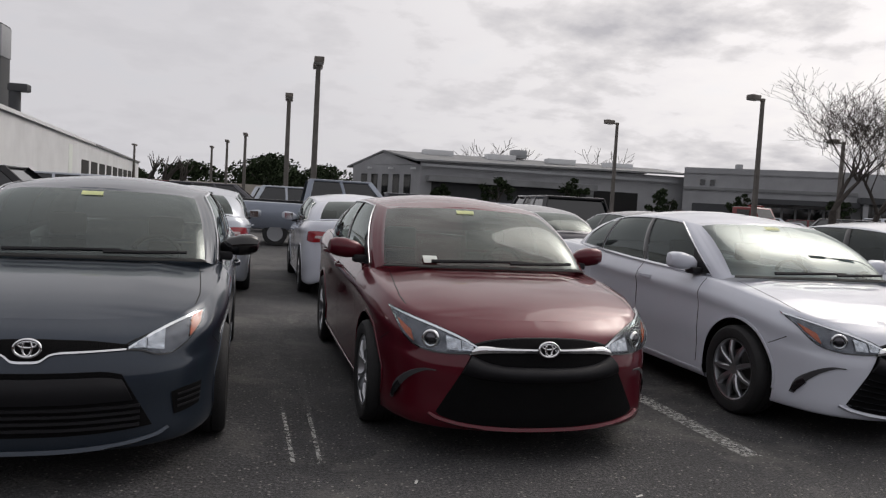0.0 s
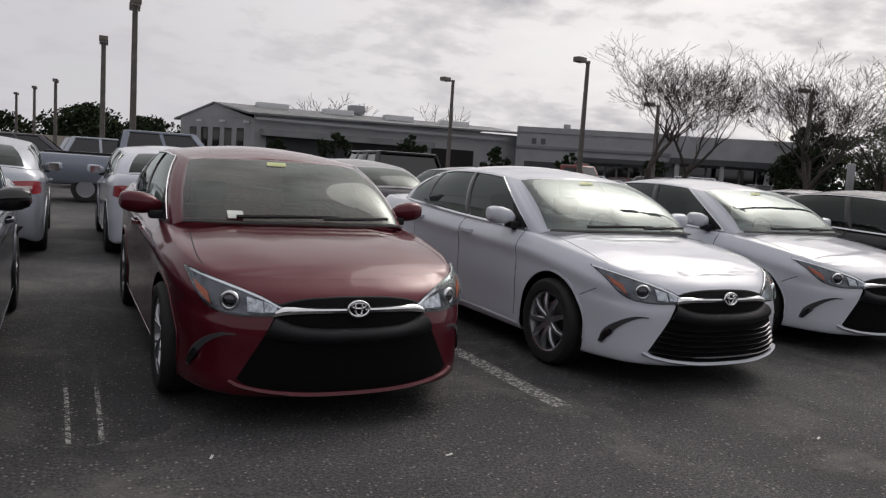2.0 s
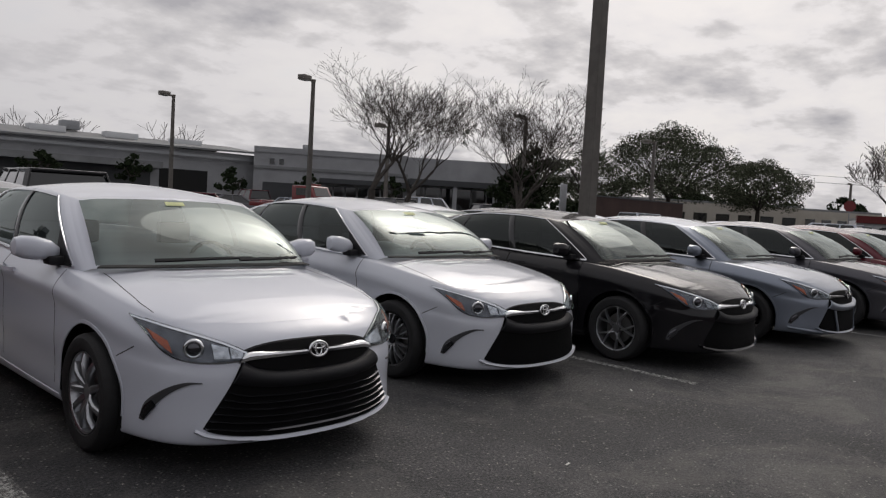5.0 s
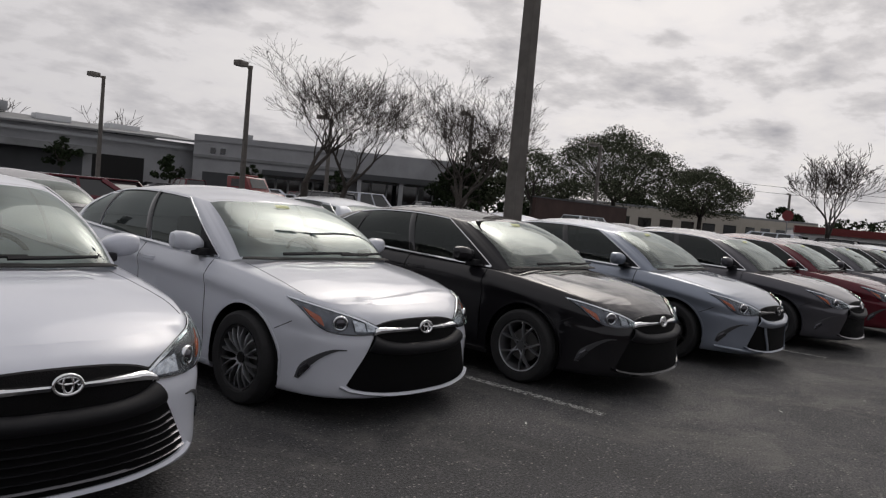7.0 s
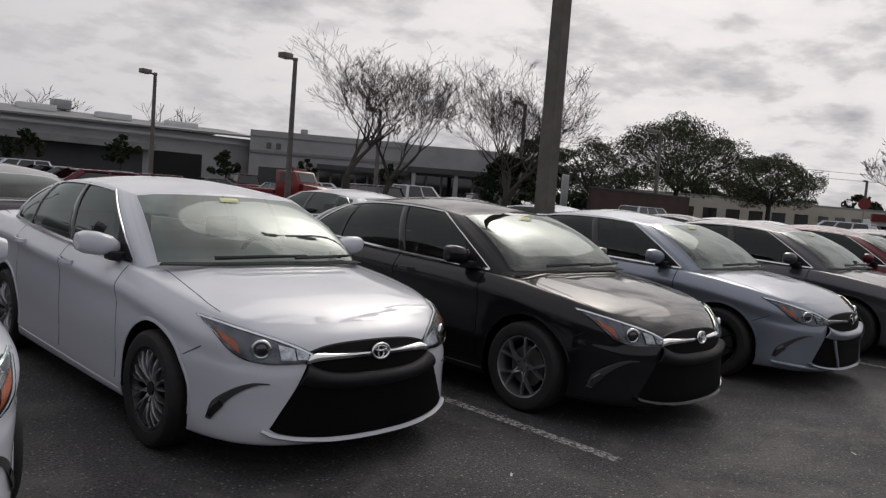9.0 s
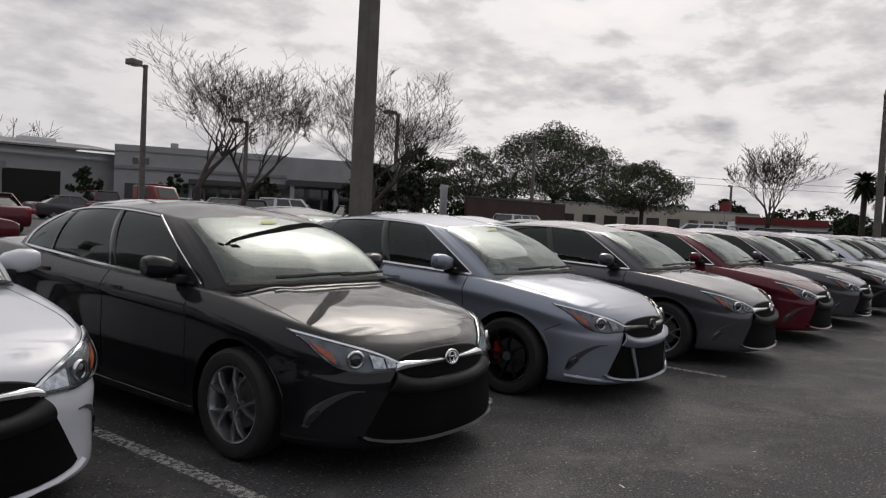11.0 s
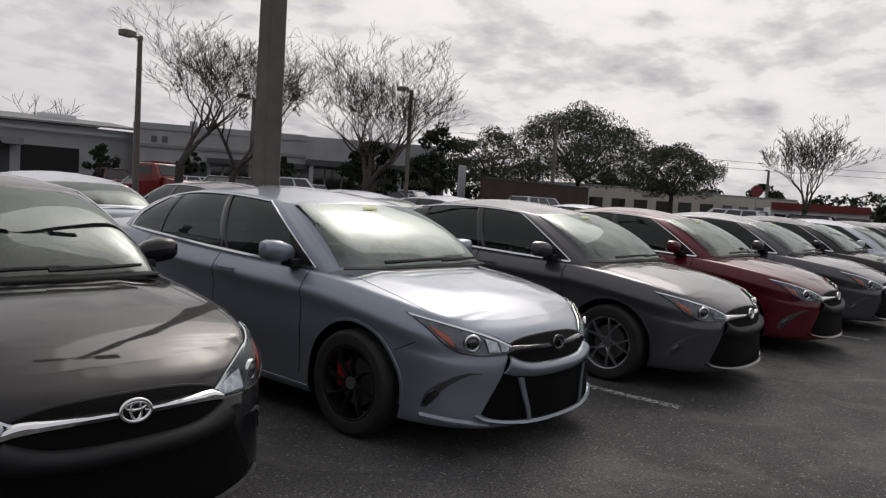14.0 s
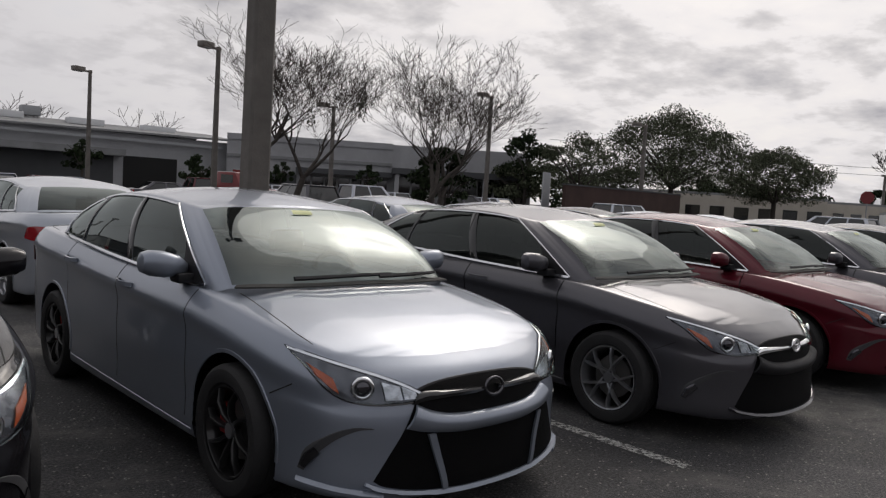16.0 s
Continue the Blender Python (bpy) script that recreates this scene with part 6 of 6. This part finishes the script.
def block_building(name, pts, h, m, label, windows=6, face=(0, 1)):
    top = thing(name, pose(0, 0, 0), label, "building", "distant buildings")
    part("wall", solid(pts, 0, h), m, top)
    part("roof", solid([(x * 1.0, y) for x, y in pts], h + 0.002, h + 0.3), M["metal_roof"], top)
    a, b = pts[face[0]], pts[face[1]]
    for k in range(windows):
        part("window", slab(a, b, 0.9, min(h - 0.8, 2.6), 0.04, 0.08, (k + 0.2) / windows, (k + 0.8) / windows), M["far_glass"], top)
    return top


block_building("beige_shop", [(92, 62), (112, 46), (120, 58), (100, 74)], 4.0, M["beige"], "low beige shop row behind oaks", 8)
block_building("beige_shop", [(112, 48), (126, 40), (132, 50), (118, 58)], 3.8, M["beige"], "low beige shop row with small windows", 6)
block_building("pale_house", [(82.6, 13.2), (85.5, 3.0), (102, 3), (102, 18)], 5.8, M["beige"], "pale flat-roofed house beyond the hedge", 3)
_s = block_building("red_shop", [(103, 35.5), (108, 26), (118, 30), (113, 40)], 2.6, M["pale_wall"], "red-banded shop far beyond the car park", 5)
part("red_band", slab((103, 35.5), (108, 26), 2.3, 3.2, 0.4, 1.0), M["red_shop"], _s)
_f = thing("fence_wall", pose(0, 0, 0), "dark brown-red fence wall around a yard", "fence")
part("wall", slab((46.0, 33.0), (60.5, 34.4), 0.0, 2.75, 0.0, 0.25), M["fence"], _f)
part("wall", slab((60.5, 34.4), (63.0, 38.5), 0.0, 2.75, 0.0, 0.25), M["fence"], _f)
part("coping", slab((46.0, 33.0), (60.5, 34.4), 2.752, 2.85, 0.05, 0.35), M["dark_and_shade"], _f)
_h = thing("hedge", pose(0, 0, 0), "clipped dark green hedge along the lot's end", "hedge")
part("leaves", leaf_cloud(random.Random(5), [(Vector((66 - 0.2 * k, 18.5 - 1.2 * k, 0.7)), 0.9, 0.75) for k in range(24)], 120, 0.22), M["leaf_dark"], _h)
_f2 = thing("boundary_wall", pose(0, 0, 0), "low pale wall far behind the lot", "wall")
part("wall", slab((-24, 104), (12, 108), 0.0, 2.6, 0.0, 0.3), M["beige"], _f2)
# plain walls added out of view, to darken what the car bodies reflect
_w = part("wall_south", box_mesh("wall_south", (150, 0.3, 3.6), (40, -11.0, 1.8)), M["fence"], None)
tagged(_w, "plain dark brown-red wall closing the car park", "wall", kind="structure")
_w = part("wall_west", box_mesh("wall_west", (0.3, 37, 3.6), (-20.0, 7.5, 1.8)), M["fence"], None)
tagged(_w, "plain dark brown-red wall along the car park's end", "wall", kind="structure")
# stop sign, white banner post, wires
M["sign_red"] = mat("sign_red", (0.16, 0.015, 0.018), 0.5)
_t = thing("stop_sign", pose(62.5, 22.1, 0, 0, 0, -70), "red octagonal road sign on a thin post", "sign")
part("post", make_mesh("post", *lathe([(0.04, 0.0), (0.04, 3.4)], 8, "z")), M["steel"], _t)
_p = [(0.42 * math.cos(radians(22.5 + 45 * k)), 3.15 + 0.42 * math.sin(radians(22.5 + 45 * k))) for k in range(8)]
part("plate", make_mesh("plate", [(x, -0.05, z) for x, z in _p] + [(x, -0.03, z) for x, z in _p], [tuple(range(7, -1, -1)), tuple(range(8, 16))] + [(k, (k + 1) % 8, 8 + (k + 1) % 8, 8 + k) for k in range(8)], False), M["sign_red"], _t)
_b = thing("banner_post", pose(53.1, 41.2, 0, 0, 0, 0), "white banner sign by the showroom", "sign")
part("panel", box_mesh("panel", (0.8, 0.15, 3.9), (0, 0, 1.95), 0.05), M["steel"], _b)
for _k, (_z, _o) in enumerate(((9.5, 0), (8.6, 1.0))):
    _w = thing("overhead_wire", pose(0, 0, 0), "thin black overhead wire in the distance", "wire", "overhead wires")
    part("cable", ribbon([(80 + 6 * k, 66 - 3.4 * k + _o, _z - 0.6 * math.sin(math.pi * k / 12)) for k in range(13)], 0.05, 0.05, (0, -1, 0)), M["gap"], _w)
